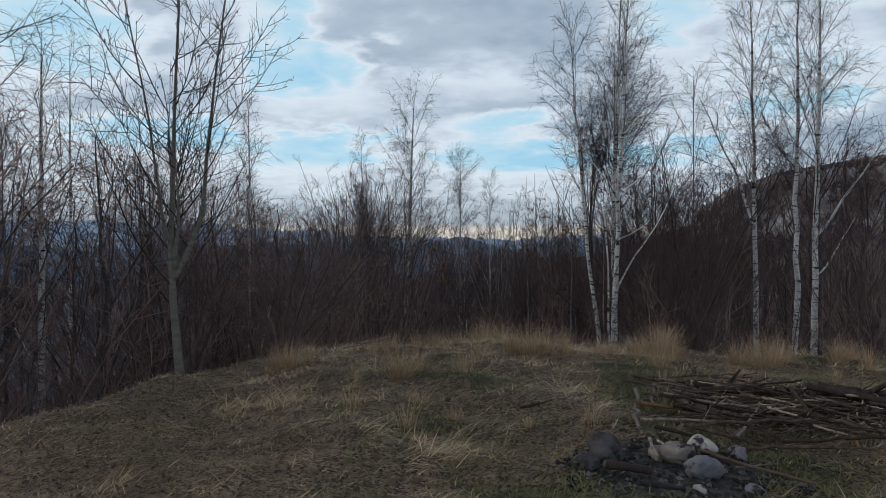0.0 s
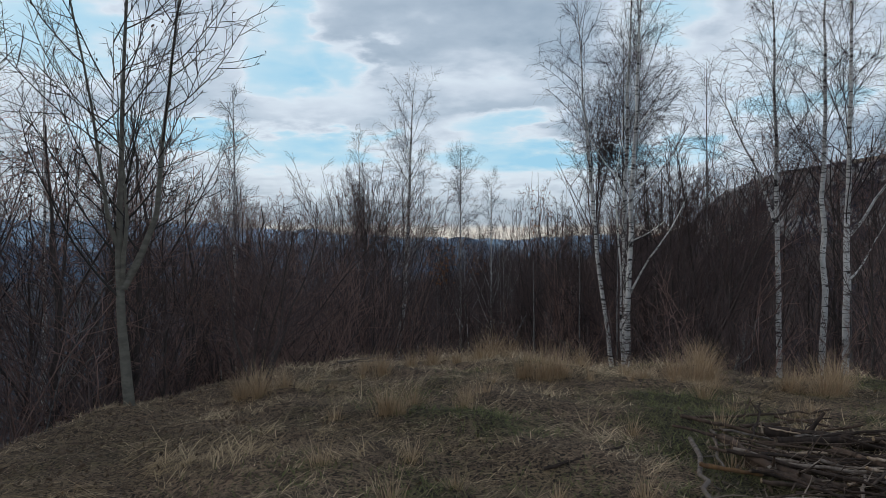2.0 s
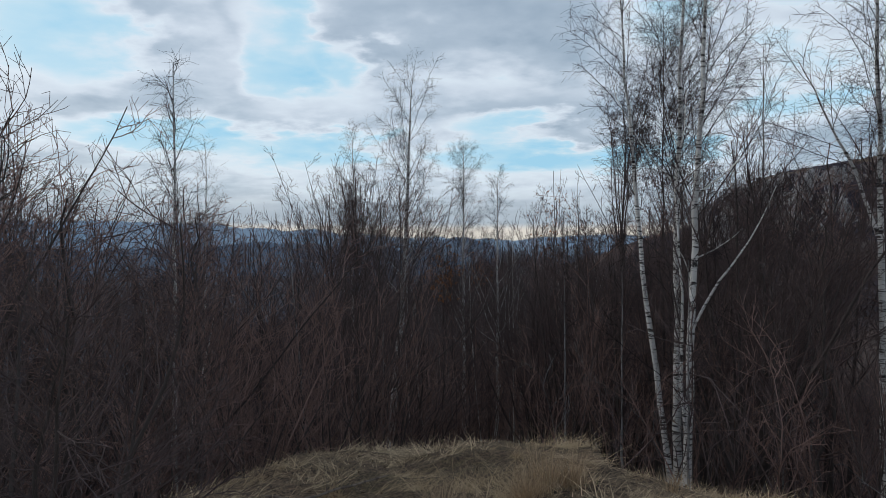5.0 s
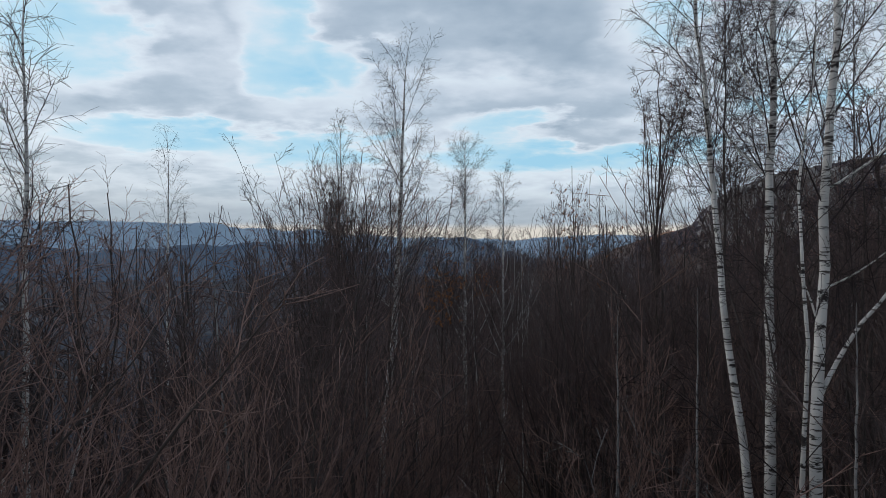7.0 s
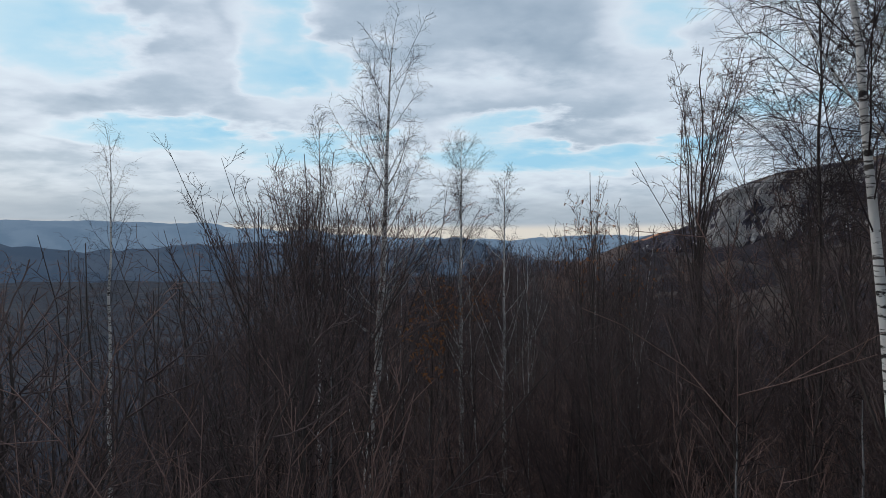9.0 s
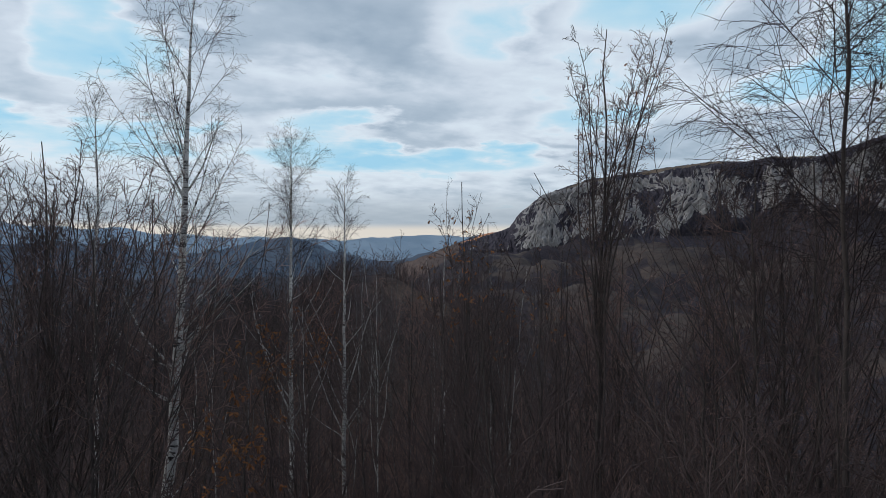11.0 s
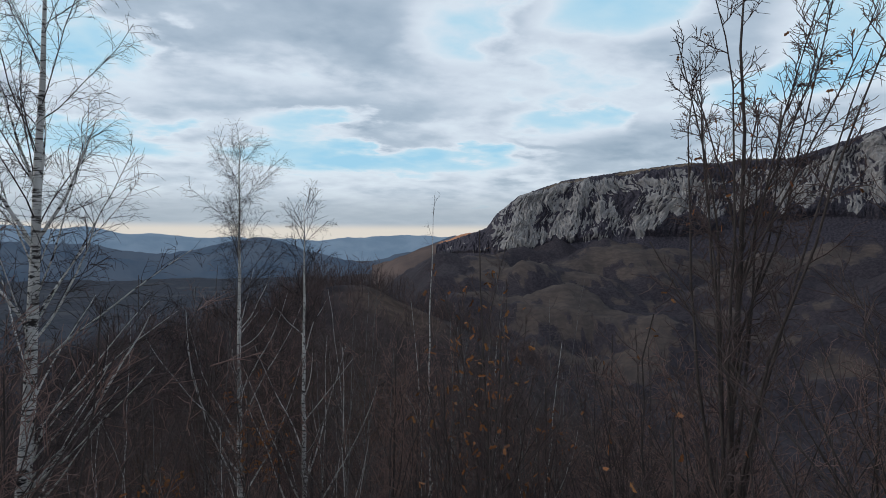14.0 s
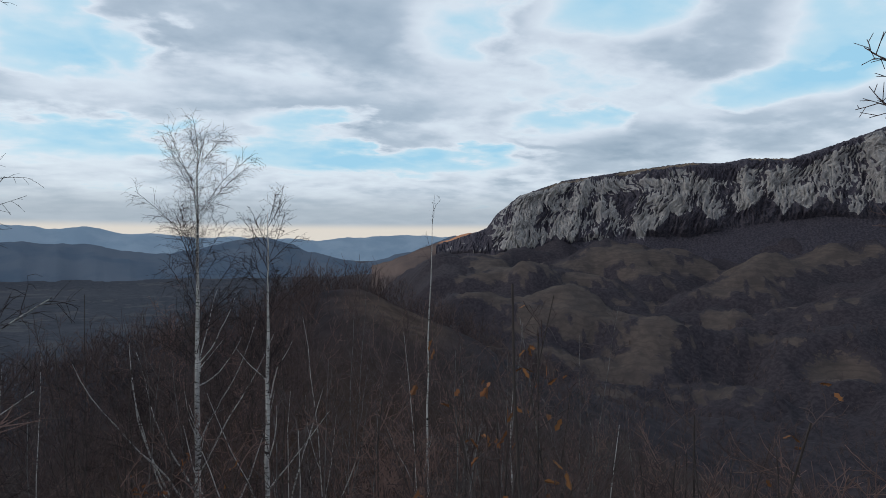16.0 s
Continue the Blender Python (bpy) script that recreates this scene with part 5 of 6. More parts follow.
def meadow():
    """Matted grass: tufts combed their own way, longer towards the crest."""
    rng = np.random.RandomState(5)
    tufts = 8200
    r, a = 0.6 + 11.5 * rng.uniform(0, 1, tufts) ** 0.75, np.radians(rng.uniform(-58, 58, tufts))
    cx, cy = r * np.sin(a), r * np.cos(a) - 0.2
    # lush hummocks with thin, trodden ground between; little but litter under the wood's western edge
    lush = np.clip(0.45 + 1.5 * fbm(cx / 0.9, cy / 0.7, 83, 3), 0, 1) * smooth(-3.6, -1.2, cx)
    keep = (height(cx, cy) > -2.2) & (rng.uniform(0, 0.7, tufts) > green_share(cx, cy)) & (np.hypot(cx - 0.98, cy - 2.78) > 0.32) & (rng.uniform(0, 1, tufts) < 0.30 + 0.8 * lush)
    cx, cy, lush = cx[keep], cy[keep], lush[keep]
    per = 22
    comb = 0.5 + 5.0 * fbm(cx / 1.3, cy / 1.3, 84, 2) + rng.normal(0, 0.5, len(cx))
    x = np.repeat(cx, per) + rng.normal(0, 0.045, len(cx) * per)
    y = np.repeat(cy, per) + rng.normal(0, 0.045, len(cx) * per)
    n = len(x)
    turn = np.repeat(comb, per) + rng.normal(0, 0.6, n)
    tall = rng.uniform(0.1, 0.75, n)
    d = unit(np.stack([np.cos(turn), np.sin(turn), tall], 1))
    ln = rng.uniform(0.05, 0.19, n) * (0.5 + 0.5 * smooth(1.6, 3.6, y) + 0.5 * smooth(4, 8, y)) * np.repeat((0.45 + 1.0 * lush) * rng.uniform(0.7, 1.3, len(cx)), per)
    p = np.stack([x, y, height(x, y) - 0.006], 1)
    curl = np.stack([rng.normal(0, 0.12, n), rng.normal(0, 0.12, n), rng.uniform(-0.34, -0.08, n)], 1)
    me = blade_mesh("grass", p, d, ln, rng.uniform(0.0013, 0.0030, n), curl, M_STRAW, 2)
    # a fine under-layer of short broken stalks
    n = 150000
    r, a = 0.5 + 10 * rng.uniform(0, 1, n) ** 0.8, np.radians(rng.uniform(-58, 58, n))
    x, y = r * np.sin(a), r * np.cos(a) - 0.2
    k = (height(x, y) > -1.8) & (rng.uniform(0, 0.8, n) > green_share(x, y)) & (np.hypot(x - 1.0, y - 2.75) > 0.44 * rng.rand(n) ** 0.35)
    x, y = x[k], y[k]
    n = len(x)
    turn = rng.uniform(0, 2 * np.pi, n)
    d = unit(np.stack([np.cos(turn), np.sin(turn), rng.uniform(-0.05, 0.5, n)], 1))
    flat = np.zeros((n, 3))
    low_me = blade_mesh("stalks", np.stack([x, y, height(x, y) + rng.uniform(0.0, 0.012, n)], 1), d, rng.uniform(0.03, 0.09, n), rng.uniform(0.0010, 0.0022, n), flat, M_STALK, 1)
    # short green grass in patches, thickest round the fire pit and the wood pile
    n = 170000
    r, a = 0.7 + 9 * rng.uniform(0, 1, n) ** 0.8, np.radians(rng.uniform(-50, 55, n))
    x, y = r * np.sin(a), r * np.cos(a)
    k = (height(x, y) > -1.5) & (rng.uniform(0, 0.6, n) < green_share(x, y)) & (np.hypot(x - 1.0, y - 2.75) > 0.40)
    x, y = x[k], y[k]
    n = len(x)
    turn = rng.uniform(0, 2 * np.pi, n)
    d = unit(np.stack([np.cos(turn), np.sin(turn), rng.uniform(0.4, 1.6, n)], 1))
    curl = np.stack([rng.normal(0, 0.15, n), rng.normal(0, 0.15, n), rng.uniform(-0.5, -0.1, n)], 1)
    green = blade_mesh("green_grass", np.stack([x, y, height(x, y) - 0.004], 1), d, rng.uniform(0.03, 0.10, n), rng.uniform(0.0014, 0.003, n), curl, M_GREEN, 2)
    tagged(new("green_grass", green), "patches of short green grass among the straw", "grass", kind="stuff")
    tagged(new("stalks", low_me), "short broken stalks matted on the ground", "grass", kind="stuff")
    tagged(new("grass", me), "matted dry straw-coloured grass with green patches", "grass", kind="stuff")


def tussock(x, y, size, count, seed):
    rng = np.random.RandomState(seed)
    a, rr = rng.uniform(0, 2 * np.pi, count), np.abs(rng.normal(0, 0.065, count)) * size / 0.4
    p = np.stack([rr * np.cos(a), rr * np.sin(a), np.full(count, -0.02)], 1)
    d = unit(np.stack([np.cos(a) * rr * 2.0 / size * 0.4, np.sin(a) * rr * 2.0 / size * 0.4, np.ones(count) * rng.uniform(0.6, 1.0, count)], 1) + rng.normal(0, 0.12, (count, 3)))
    ln = size * rng.uniform(0.45, 1.1, count)
    curl = np.stack([np.cos(a) * 0.10, np.sin(a) * 0.10, rng.uniform(-0.3, 0.0, count)], 1) + rng.normal(0, 0.06, (count, 3))
    me = blade_mesh("grass_tussock", p, d, ln, rng.uniform(0.0011, 0.0024, count), curl, M_TUSSOCK, 4)
    ob = new("grass_tussock", me)
    ob.location = (x, y, ground_at(x, y))
    tagged(ob, "tall tussock of bleached dry grass on the crest", "grass tussock", "tussocks on the crest")


def litter():
    rng = np.random.RandomState(6)
    n = 11000
    r, a = 0.8 + 11 * rng.uniform(0, 1, n) ** 0.8, np.radians(rng.uniform(-58, 58, n))
    x, y = r * np.sin(a), r * np.cos(a)
    k = rng.uniform(0, 1, n) < 0.14 + 0.75 * smooth(0.5, -1.6, x + 0.8 * fbm(x / 1.5, y / 1.5, 82, 3))
    x, y = x[k], y[k]
    n = len(x)
    z = height(x, y) + rng.uniform(0.012, 0.04, n)
    me = leaf_cloud(rng, list(np.stack([x, y, z], 1)), 0.038, M_LITTER, "fallen_leaves")
    tagged(new("fallen_leaves", me), "fallen dry brown leaves scattered over the grass", "leaves", kind="stuff")


def stone(x, y, sx, sy, sz, kind, seed, label, lift=0.0, group="stones round the fire pit"):
    bm = bmesh.new()
    bmesh.ops.create_icosphere(bm, subdivisions=4, radius=1.0)
    off = Vector((seed * 3.7, seed * 1.3, seed * 2.1))
    for v in bm.verts:
        rough = 1.7 if kind == "dark" else 1.0
        k = 1 + 0.30 * rough * noise.noise(v.co * 0.9 + off) + 0.16 * rough * noise.noise(v.co * 2.1 + off) + 0.05 * rough ** 2 * noise.noise(v.co * 5 + off)
        v.co = Vector((v.co.x * sx * k, v.co.y * sy * k, max(v.co.z, -0.7) * sz * k))
    me = bpy.data.meshes.new("stone")
    bm.to_mesh(me)
    bm.free()
    me.materials.append(STONES[kind])
    me.polygons.foreach_set("use_smooth", np.ones(len(me.polygons), bool))
    ob = new("stone", me)
    ob.location, ob.rotation_euler = (x, y, ground_at(x, y) + sz * 0.55 + lift), (0, 0, seed * 1.9)
    tagged(ob, label, "stone", group)


WOOD_WORDS = {"grey": "weathered grey stick", "pale": "peeled pale branch", "brown": "brown barked branch", "dark": "dark damp branch", "tan": "long tan branch", "red": "rotten red-brown log",
              "orange": "torn orange branch", "split": "fresh pale wood splinter", "char": "charred black log"}
stick_count = itertools.count(300)


def stick(x0, y0, x1, y1, r, kind, lift, place="in the wood pile", group="sticks in the wood pile", tip=None):
    """A branch on the ground or the pile: a crooked tapered stem with broken ends and a stub or two."""
    seed = next(stick_count)
    rng = np.random.RandomState(seed)
    n = 12
    r *= 0.56 if 0.012 < r < 0.024 else 0.72
    t = np.linspace(0, 1, n)
    a = np.array([x0, y0, ground_at(x0, y0) + r + lift])
    b = np.array([x1, y1, ground_at(x1, y1) + r + (lift * rng.uniform(0.4, 1.0) if tip is None else tip)])
    ln = np.linalg.norm(b - a)
    bow = rng.normal(0, 0.02 * ln, 3) * np.array([1, 1, 0.4])
    mid = (a + b) / 2
    p = a + (b - a) * t[:, None] + np.sin(np.pi * t)[:, None] * bow + rng.normal(0, 0.008 * ln, (n, 3)) * np.array([1, 1, 0.6])
    p -= mid
    rad = r * np.linspace(1.1, 0.78, n) * (1 + rng.normal(0, 0.05, n))
    tub = Tubes()
    sides = 5 if kind == "split" else 9
    tub.add(p, rad, sides)
    if ln > 0.3 and kind not in ("split", "char", "orange"):
        for q in sprout(rng, p[None], 2, min(0.16, 0.3 * ln), 45, 0.1, 0.05, 3, 0.2)[0]:
            tub.add(q, np.linspace(r * 0.45, r * 0.2, 4), 5)
    root = new("log" if r > 0.024 else "branch", tub.mesh("log" if r > 0.024 else "branch", WOODS[kind]))
    root.location = mid
    for e, i in ((0, 1), (n - 1, n - 2)):
        bm = bmesh.new()
        d = Vector(p[e] - p[i]).normalized()
        bmesh.ops.create_cone(bm, cap_ends=True, segments=8, radius1=rad[e] * 0.95, radius2=rad[e] * 0.6, depth=rad[e] * 0.4)
        for v in bm.verts:
            v.co += Vector(rng.normal(0, rad[e] * 0.10, 3))
        bmesh.ops.transform(bm, matrix=Matrix.Translation(Vector(p[e]) + d * rad[e] * 0.2) @ d.to_track_quat("Z", "Y").to_matrix().to_4x4(), verts=bm.verts)
        me = bpy.data.meshes.new("broken_end")
        bm.to_mesh(me)
        bm.free()
        me.materials.append(WOODS["char"] if kind == "char" else M_CUT if kind in ("split", "orange") or (kind != "red" and rng.rand() < 0.22) else M_CUT_OLD)
        c = new("broken_end", me)
        c.parent = root
    tagged(root, f"{WOOD_WORDS[kind]} {place}", "log" if r > 0.024 else "branch", group)


def fire_pit():
    rng = np.random.RandomState(9)
    # the burnt patch, a shallow sheet that follows the ground
    R, A = np.meshgrid(np.linspace(0.01, 1, 14), np.linspace(0, 2 * np.pi, 48, endpoint=False), indexing="ij")
    edge = 0.40 + 0.05 * np.sin(3 * A + 1) + 0.04 * np.sin(5 * A) + 0.02 * np.sin(11 * A)
    X, Y = 1.0 + R * edge * np.cos(A) * 1.15, 2.74 + R * edge * np.sin(A)
    Z = height(X, Y) + 0.012 * (1 - R ** 4) - 0.012 * (R > 0.98) + 0.006 * wave_noise(X, Y, 0.1, 12)
    ob = mesh_of("ash_bed", np.stack([X, Y, Z], -1).reshape(-1, 3), grid_faces(14, 48, True), M_ASH)
    tagged(ob, "black ash and burnt soil of an old camp fire", "ash", kind="stuff")
    V, F = [], []
    for k in range(1200):
        a, rr = rng.uniform(0, 2 * np.pi), rng.uniform(0, 1) ** 0.6 * 0.5
        cx, cy = 1.04 + rr * math.cos(a) * 1.1, 2.70 + rr * math.sin(a) * 0.9
        s = rng.uniform(0.004, 0.022) * rng.uniform(0.3, 1) ** 1.5
        c = np.array([cx, cy, ground_at(cx, cy) + s * 0.6 + 0.004])
        q = np.array([(1, 0, 0), (-1, 0, 0), (0, 1, 0), (0, -1, 0), (0, 0, 0.8), (0, 0, -0.8)]) * s * rng.uniform(0.6, 1.3, (6, 3))
        turn = Matrix.Rotation(rng.uniform(0, 6), 3, "Z")
        n = len(V)
        V += [tuple(c + np.array(turn @ Vector(v))) for v in q]
        F += [(n + i, n + j, n + k2) for i, j, k2 in ((0, 2, 4), (2, 1, 4), (1, 3, 4), (3, 0, 4), (2, 0, 5), (1, 2, 5), (3, 1, 5), (0, 3, 5))]
    m = Mat("embers, gravel and charcoal", 0.9)
    m.color(m.mix(m.ramp(m.island(), 0.45, 0.95), (0.028, 0.026, 0.026), (0.16, 0.145, 0.135)))
    me = bpy.data.meshes.new("charcoal_bits")
    me.from_pydata(V, [], F)
    me.materials.append(m.m)
    tagged(new("charcoal_bits", me), "charcoal crumbs and gravel in the fire pit", "charcoal", kind="stuff")


meadow()
litter()
TUSSOCKS = ((-1.45, 5.8, 0.42), (-1.62, 5.95, 0.34), (-1.28, 5.95, 0.30), (0.56, 7.8, 0.50), (0.42, 7.6, 0.36), (0.75, 7.9, 0.38), (0.85, 6.07, 0.48), (1.0, 6.2, 0.42), (0.70, 6.2, 0.36), (1.66, 6.5, 0.30), (1.75, 6.3, 0.30),
            (2.17, 6.22, 0.52), (2.32, 6.3, 0.42), (2.05, 6.4, 0.40), (3.0, 5.77, 0.50), (2.85, 5.95, 0.36), (3.2, 5.9, 0.38), (2.5, 6.9, 0.40), (3.5, 6.4, 0.42), (4.0, 6.2, 0.40), (4.4, 6.6, 0.36), (3.9, 5.6, 0.32),
            (-0.55, 6.6, 0.34), (-0.75, 6.9, 0.30), (-0.30, 6.9, 0.32), (-0.1, 7.4, 0.34), (0.15, 7.2, 0.30), (-0.35, 4.9, 0.34), (-0.2, 5.2, 0.30), (0.15, 5.0, 0.26), (1.9, 5.4, 0.30), (1.35, 6.9, 0.36))
for i, (x, y, s) in enumerate(TUSSOCKS):
    tussock(x, y, s * 0.92, 260 if s > 0.33 else 130, 400 + i)
for i in range(60):
    rng_ = np.random.RandomState(900 + i)
    ty = rng_.uniform(3.4, 9.0)
    tussock(rng_.uniform(-0.22, 0.72) * ty, ty, rng_.uniform(0.12, 0.26), 70, 440 + i)
fire_pit()
stone(1.25, 2.96, 0.072, 0.06, 0.058, "white", 1, "pale whitish stone at the fire pit")
stone(1.10, 2.87, 0.090, 0.07, 0.055, "beige", 2, "rounded beige stone at the fire pit")
stone(1.14, 2.68, 0.080, 0.065, 0.060, "grey", 3, "smooth grey stone at the fire pit")
stone(1.41, 2.94, 0.052, 0.045, 0.040, "mauve", 4, "small mauve-grey stone at the fire pit")
stone(1.02, 2.90, 0.055, 0.05, 0.040, "beige", 5, "brownish stone half hidden at the fire pit")
stone(0.76, 2.90, 0.095, 0.07, 0.068, "dark", 6, "large sooty stone at the fire pit")
stone(0.66, 2.76, 0.05, 0.045, 0.035, "dark", 7, "small sooty stone at the fire pit")
stone(1.30, 2.55, 0.035, 0.03, 0.022, "grey", 8, "small grey stone at the fire pit")
stone(1.05, 2.50, 0.030, 0.028, 0.020, "white", 9, "small pale stone at the fire pit")
stick(1.32, 4.18, 1.00, 3.13, 0.020, "grey", 0.05)
stick(1.04, 3.24, 1.69, 3.48, 0.014, "pale", 0.06)
stick(1.16, 3.70, 1.43, 3.68, 0.019, "orange", 0.05)
stick(1.42, 3.71, 1.75, 3.60, 0.024, "brown", 0.04)
stick(1.47, 4.15, 1.50, 3.71, 0.033, "brown", 0.07)
stick(1.49, 4.31, 1.27, 3.70, 0.011, "grey", 0.06)
stick(1.44, 4.63, 1.82, 4.22, 0.020, "brown", 0.04)
stick(1.69, 4.42, 2.27, 4.77, 0.017, "brown", 0.05)
stick(1.52, 4.06, 2.03, 3.82, 0.018, "brown", 0.07)
stick(1.73, 4.12, 2.06, 4.09, 0.027, "dark", 0.06)
stick(1.55, 3.77, 2.02, 3.44, 0.020, "brown", 0.06)
stick(1.94, 3.99, 2.24, 3.10, 0.023, "brown", 0.09)
stick(1.39, 3.61, 1.86, 3.62, 0.017, "brown", 0.05)
stick(1.96, 3.76, 2.19, 3.77, 0.012, "split", 0.13)
stick(1.86, 3.51, 1.96, 3.39, 0.010, "split", 0.12)
stick(2.20, 3.87, 2.09, 3.49, 0.020, "dark", 0.14)
stick(2.32, 3.89, 2.64, 3.51, 0.031, "dark", 0.11)
stick(2.21, 3.65, 2.36, 3.68, 0.014, "grey", 0.13)
stick(2.16, 3.68, 2.38, 3.28, 0.014, "brown", 0.10)
stick(1.94, 3.53, 2.17, 3.24, 0.016, "brown", 0.06)
stick(2.06, 3.35, 2.27, 3.01, 0.013, "brown", 0.07)
stick(2.19, 3.31, 2.04, 3.00, 0.015, "orange", 0.03)
stick(1.94, 3.21, 2.10, 3.18, 0.009, "split", 0.10)
stick(2.18, 4.03, 3.09, 4.16, 0.019, "brown", 0.08)
stick(2.70, 4.21, 3.09, 4.05, 0.027, "dark", 0.10)
stick(2.42, 3.98, 3.10, 3.52, 0.078, "dark", 0.03)
stick(1.75, 4.30, 2.45, 4.02, 0.050, "dark", 0.02)
stick(1.50, 3.92, 1.62, 3.62, 0.046, "brown", 0.03)
stick(2.34, 3.41, 2.20, 2.93, 0.012, "grey", 0.04)
stick(2.98, 4.16, 2.54, 3.21, 0.020, "brown", 0.08)
stick(1.70, 3.96, 2.23, 3.81, 0.016, "dark", 0.08)
stick(1.97, 4.22, 2.63, 4.34, 0.018, "brown", 0.06)
stick(1.83, 3.62, 2.24, 3.49, 0.018, "dark", 0.07)
stick(1.20, 2.85, 1.54, 2.52, 0.015, "tan", 0.06, "beside the fire pit", "sticks round the fire pit")
stick(0.48, 3.85, 0.95, 4.15, 0.015, "dark", 0.03, "lying loose on the grass", "sticks on the grass")
stick(1.00, 2.97, 0.97, 2.76, 0.011, "pale", 0.06, "beside the fire pit", "sticks round the fire pit")
stick(1.03, 2.94, 1.09, 2.83, 0.009, "split", 0.06, "beside the fire pit", "sticks round the fire pit")
stick(1.48, 4.63, 2.56, 4.99, 0.011, "brown", 0.03)
stick(1.09, 3.15, 1.29, 3.10, 0.020, "red", 0.04)
stick(1.32, 2.77, 1.53, 2.86, 0.006, "grey", 0.03, "beside the fire pit", "sticks round the fire pit")
stick(0.70, 2.63, 0.89, 2.62, 0.027, "red", 0.04, "beside the fire pit", "sticks round the fire pit")
stick(0.78, 2.45, 0.95, 2.41, 0.020, "char", 0.03, "beside the fire pit", "sticks round the fire pit")

# the rest of the pile: thin sticks thrown on anyhow
pile = np.random.RandomState(31)
for i in range(160):
    along_pile, across = pile.uniform(0, 1), pile.normal(0, 0.27)
    px, py = 1.55 + 1.35 * along_pile + 0.2 * across, 3.85 - 0.25 * along_pile + across
    turn, half = pile.normal(-0.22, 0.55), pile.uniform(0.05, 0.42)
    stick(px - half * math.cos(turn), py - half * math.sin(turn), px + half * math.cos(turn), py + half * math.sin(turn), pile.uniform(0.004, 0.012), pile.choice(["brown", "dark", "grey", "brown", "dark", "pale", "split"], p=[0.26, 0.22, 0.12, 0.11, 0.1, 0.07, 0.12]), pile.uniform(0.01, 0.12), tip=pile.uniform(0.01, 0.13))

# bark chips and splinters trodden into the grass round the pile
def wood_chips():
    rng = np.random.RandomState(33)
    n = 1300
    x, y = rng.uniform(0.9, 3.2, n), rng.normal(3.65, 0.42, n)
    turn = rng.uniform(0, 2 * np.pi, n)
    d = unit(np.stack([np.cos(turn), np.sin(turn), rng.uniform(0, 0.7, n)], 1))
    me = blade_mesh("wood_chips", np.stack([x, y, height(x, y) + rng.uniform(0.008, 0.10, n) * smooth(1.2, 1.7, x)], 1), d, rng.uniform(0.02, 0.09, n), rng.uniform(0.002, 0.007, n), np.zeros((n, 3)), M_CHIP, 2)
    tagged(new("wood_chips", me), "pale wood chips and bark shreds on the grass", "wood chips", kind="stuff")


M_CHIP = blades("wood chips", (0.42, 0.33, 0.22), (0.10, 0.07, 0.05), (0.16, 0.12, 0.09))
wood_chips()
for x0, y0, x1, y1 in ((3.9, 11.6, 5.8, 12.1), (4.4, 11.2, 5.4, 12.6), (4.2, 12.0, 6.4, 11.4), (3.0, 10.9, 4.1, 11.9), (4.9, 10.8, 6.2, 12.3), (-1.1, 7.4, -0.5, 8.3), (-0.6, 7.2, -1.3, 8.0)):
    stick(x0, y0, x1, y1, 0.012, "grey", 0.10, "fallen at the knoll's edge", "fallen branches at the knoll's edge")


# ---------------------------------------------------------------- farm buildings far down in the valley
M_LIME = plain("whitewashed wall", (0.62, 0.61, 0.58), (0.5, 0.49, 0.46), 0.8)
M_TILE = plain("weathered roof tiles", (0.20, 0.15, 0.13), (0.13, 0.105, 0.10), 1.2)
M_PANE = plain("dark window", (0.03, 0.03, 0.035), (0.05, 0.05, 0.055), 1.0, 0.3)


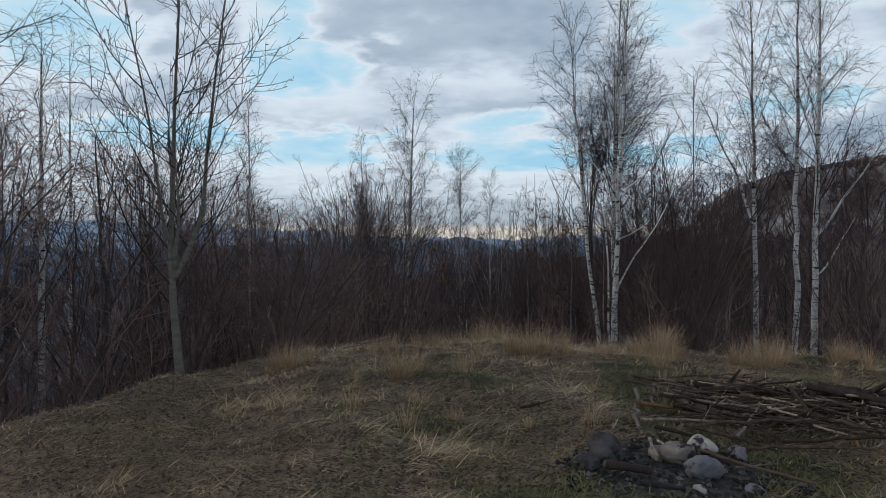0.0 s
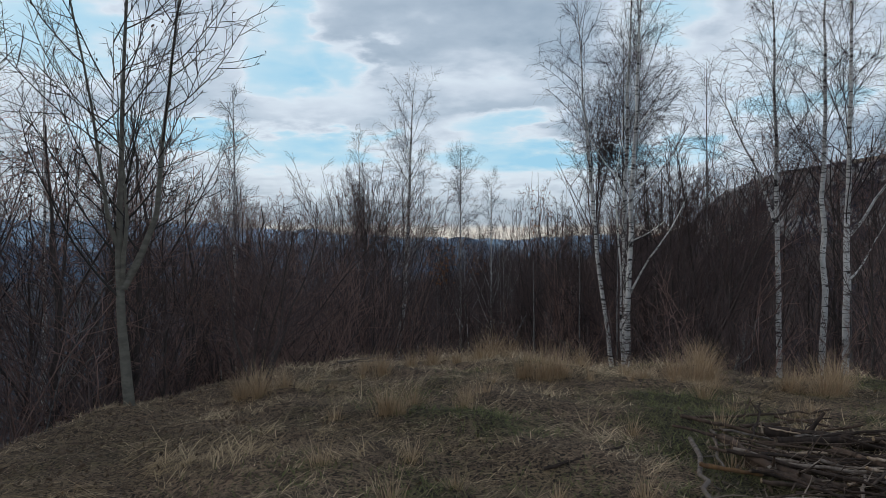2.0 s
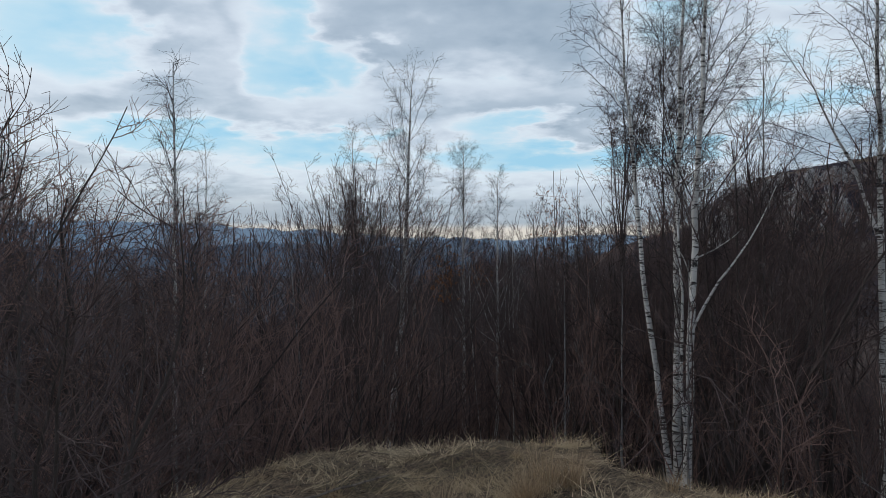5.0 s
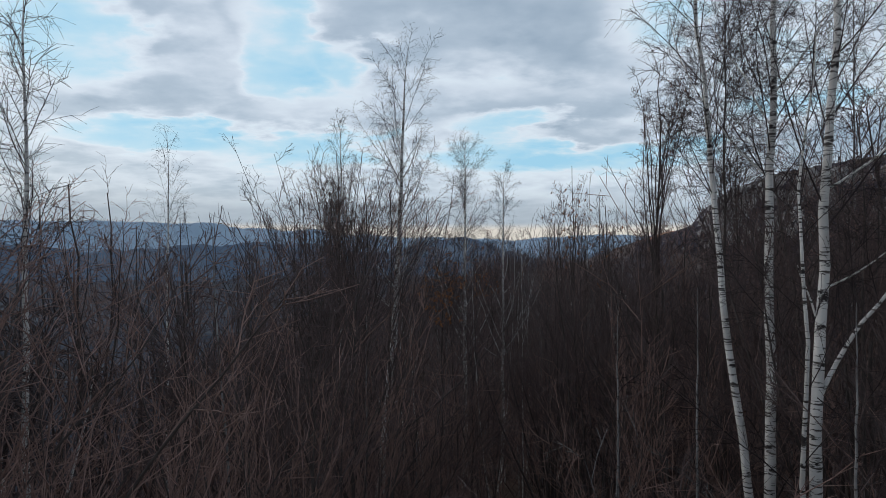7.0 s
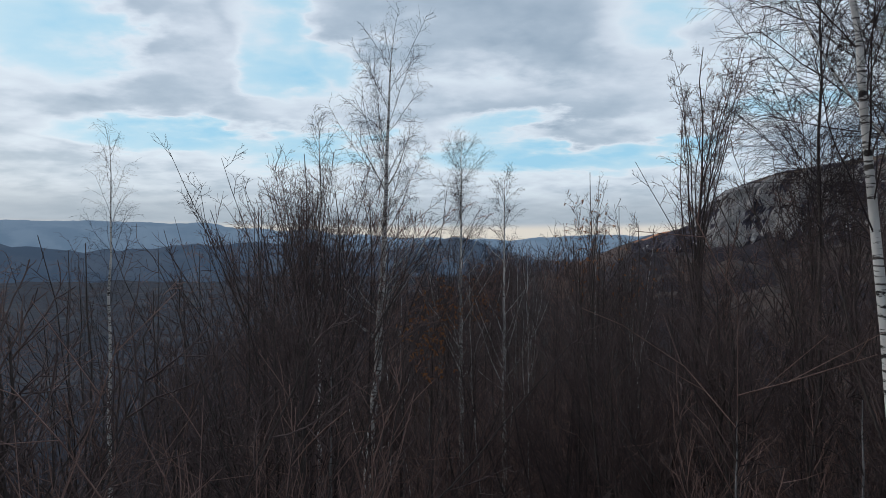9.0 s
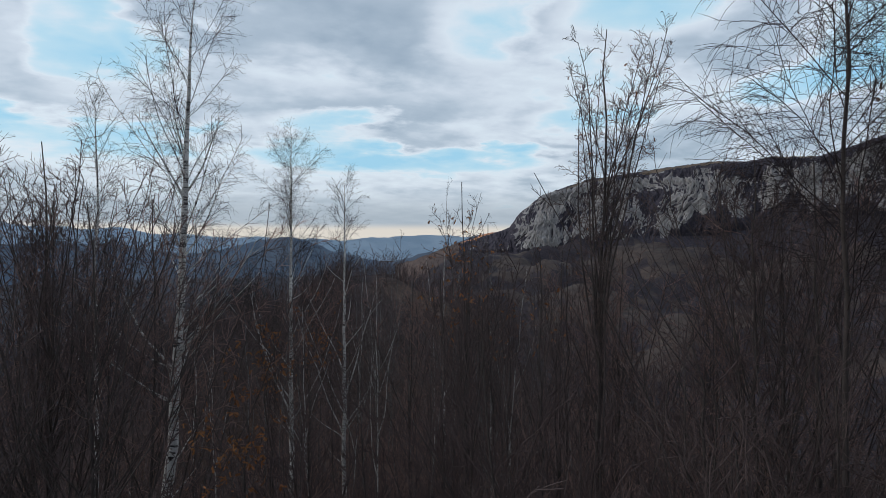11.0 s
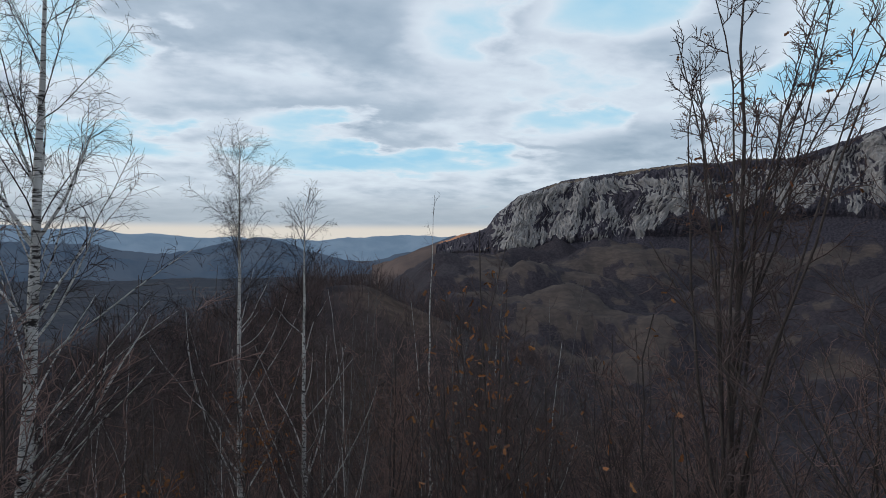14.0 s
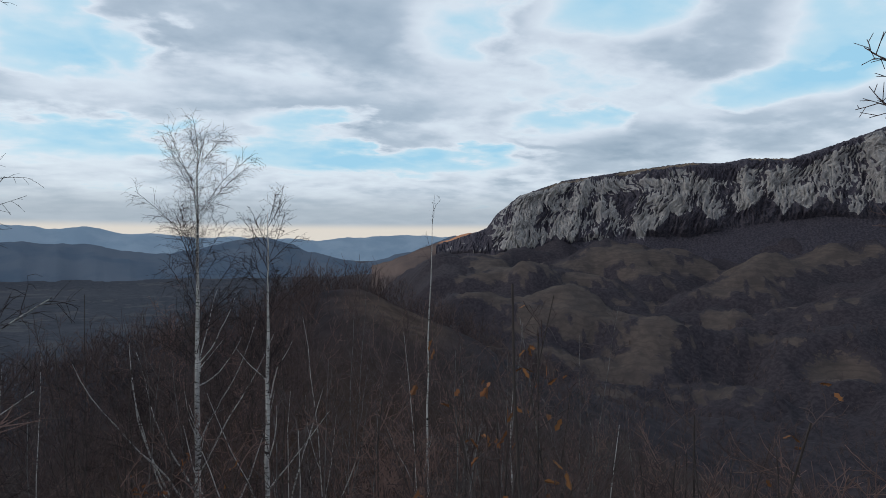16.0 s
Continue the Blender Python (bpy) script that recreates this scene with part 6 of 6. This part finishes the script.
def farm_house(x, y, w, d, h, turn, label):
    root = new("farm_house")
    root.location, root.rotation_euler = (x, y, ground_at(x, y) - 0.3), (0, 0, radians(turn))
    bm = bmesh.new()
    bmesh.ops.create_cube(bm, size=1.0, matrix=Matrix.Translation((0, 0, h / 2)) @ Matrix.Diagonal((w, d, h, 1)))
    for sx in (-1, 1):
        a = [bm.verts.new((sx * w / 2, -d / 2, h)), bm.verts.new((sx * w / 2, d / 2, h)), bm.verts.new((sx * w / 2, 0, h + d * 0.42))]
        bm.faces.new(a)
    me = bpy.data.meshes.new("wall")
    bm.to_mesh(me)
    bm.free()
    me.materials.append(M_LIME)
    new("wall", me).parent = root
    for sy in (-1, 1):
        bm = bmesh.new()
        e, o = 0.35, 0.12
        low, top = (sy * (d / 2 + e), h - e * 0.84), (0.0, h + d * 0.42)
        pts = [(-w / 2 - e, *low), (w / 2 + e, *low), (w / 2 + e, *top), (-w / 2 - e, *top)]
        lower, upper = [bm.verts.new(q) for q in pts], [bm.verts.new((q[0], q[1], q[2] + o)) for q in pts]
        bm.faces.new(lower), bm.faces.new(upper)
        for i in range(4):
            bm.faces.new((lower[i], lower[(i + 1) % 4], upper[(i + 1) % 4], upper[i]))
        bmesh.ops.recalc_face_normals(bm, faces=bm.faces)
        me = bpy.data.meshes.new("roof")
        bm.to_mesh(me)
        bm.free()
        me.materials.append(M_TILE)
        new("roof", me).parent = root
    for k in range(3):
        bm = bmesh.new()
        bmesh.ops.create_cube(bm, size=1.0, matrix=Matrix.Translation((-w / 2 + w * (k + 0.5) / 3, -d / 2 - 0.02, h * 0.55)) @ Matrix.Diagonal((0.6, 0.12, 0.7, 1)))
        me = bpy.data.meshes.new("window")
        bm.to_mesh(me)
        bm.free()
        me.materials.append(M_PANE)
        new("window", me).parent = root
    tagged(root, label, "house", "farm houses in the valley")


farm_house(348.5, 304.2, 3.0, 2.3, 1.5, -40, "small whitewashed farm house on the pasture")
farm_house(362.4, 305.9, 2.2, 1.8, 1.3, -20, "small pale barn on the pasture")
farm_house(239.8, 369.2, 2.5, 2.0, 1.4, -35, "small pale hut at the edge of scrub")
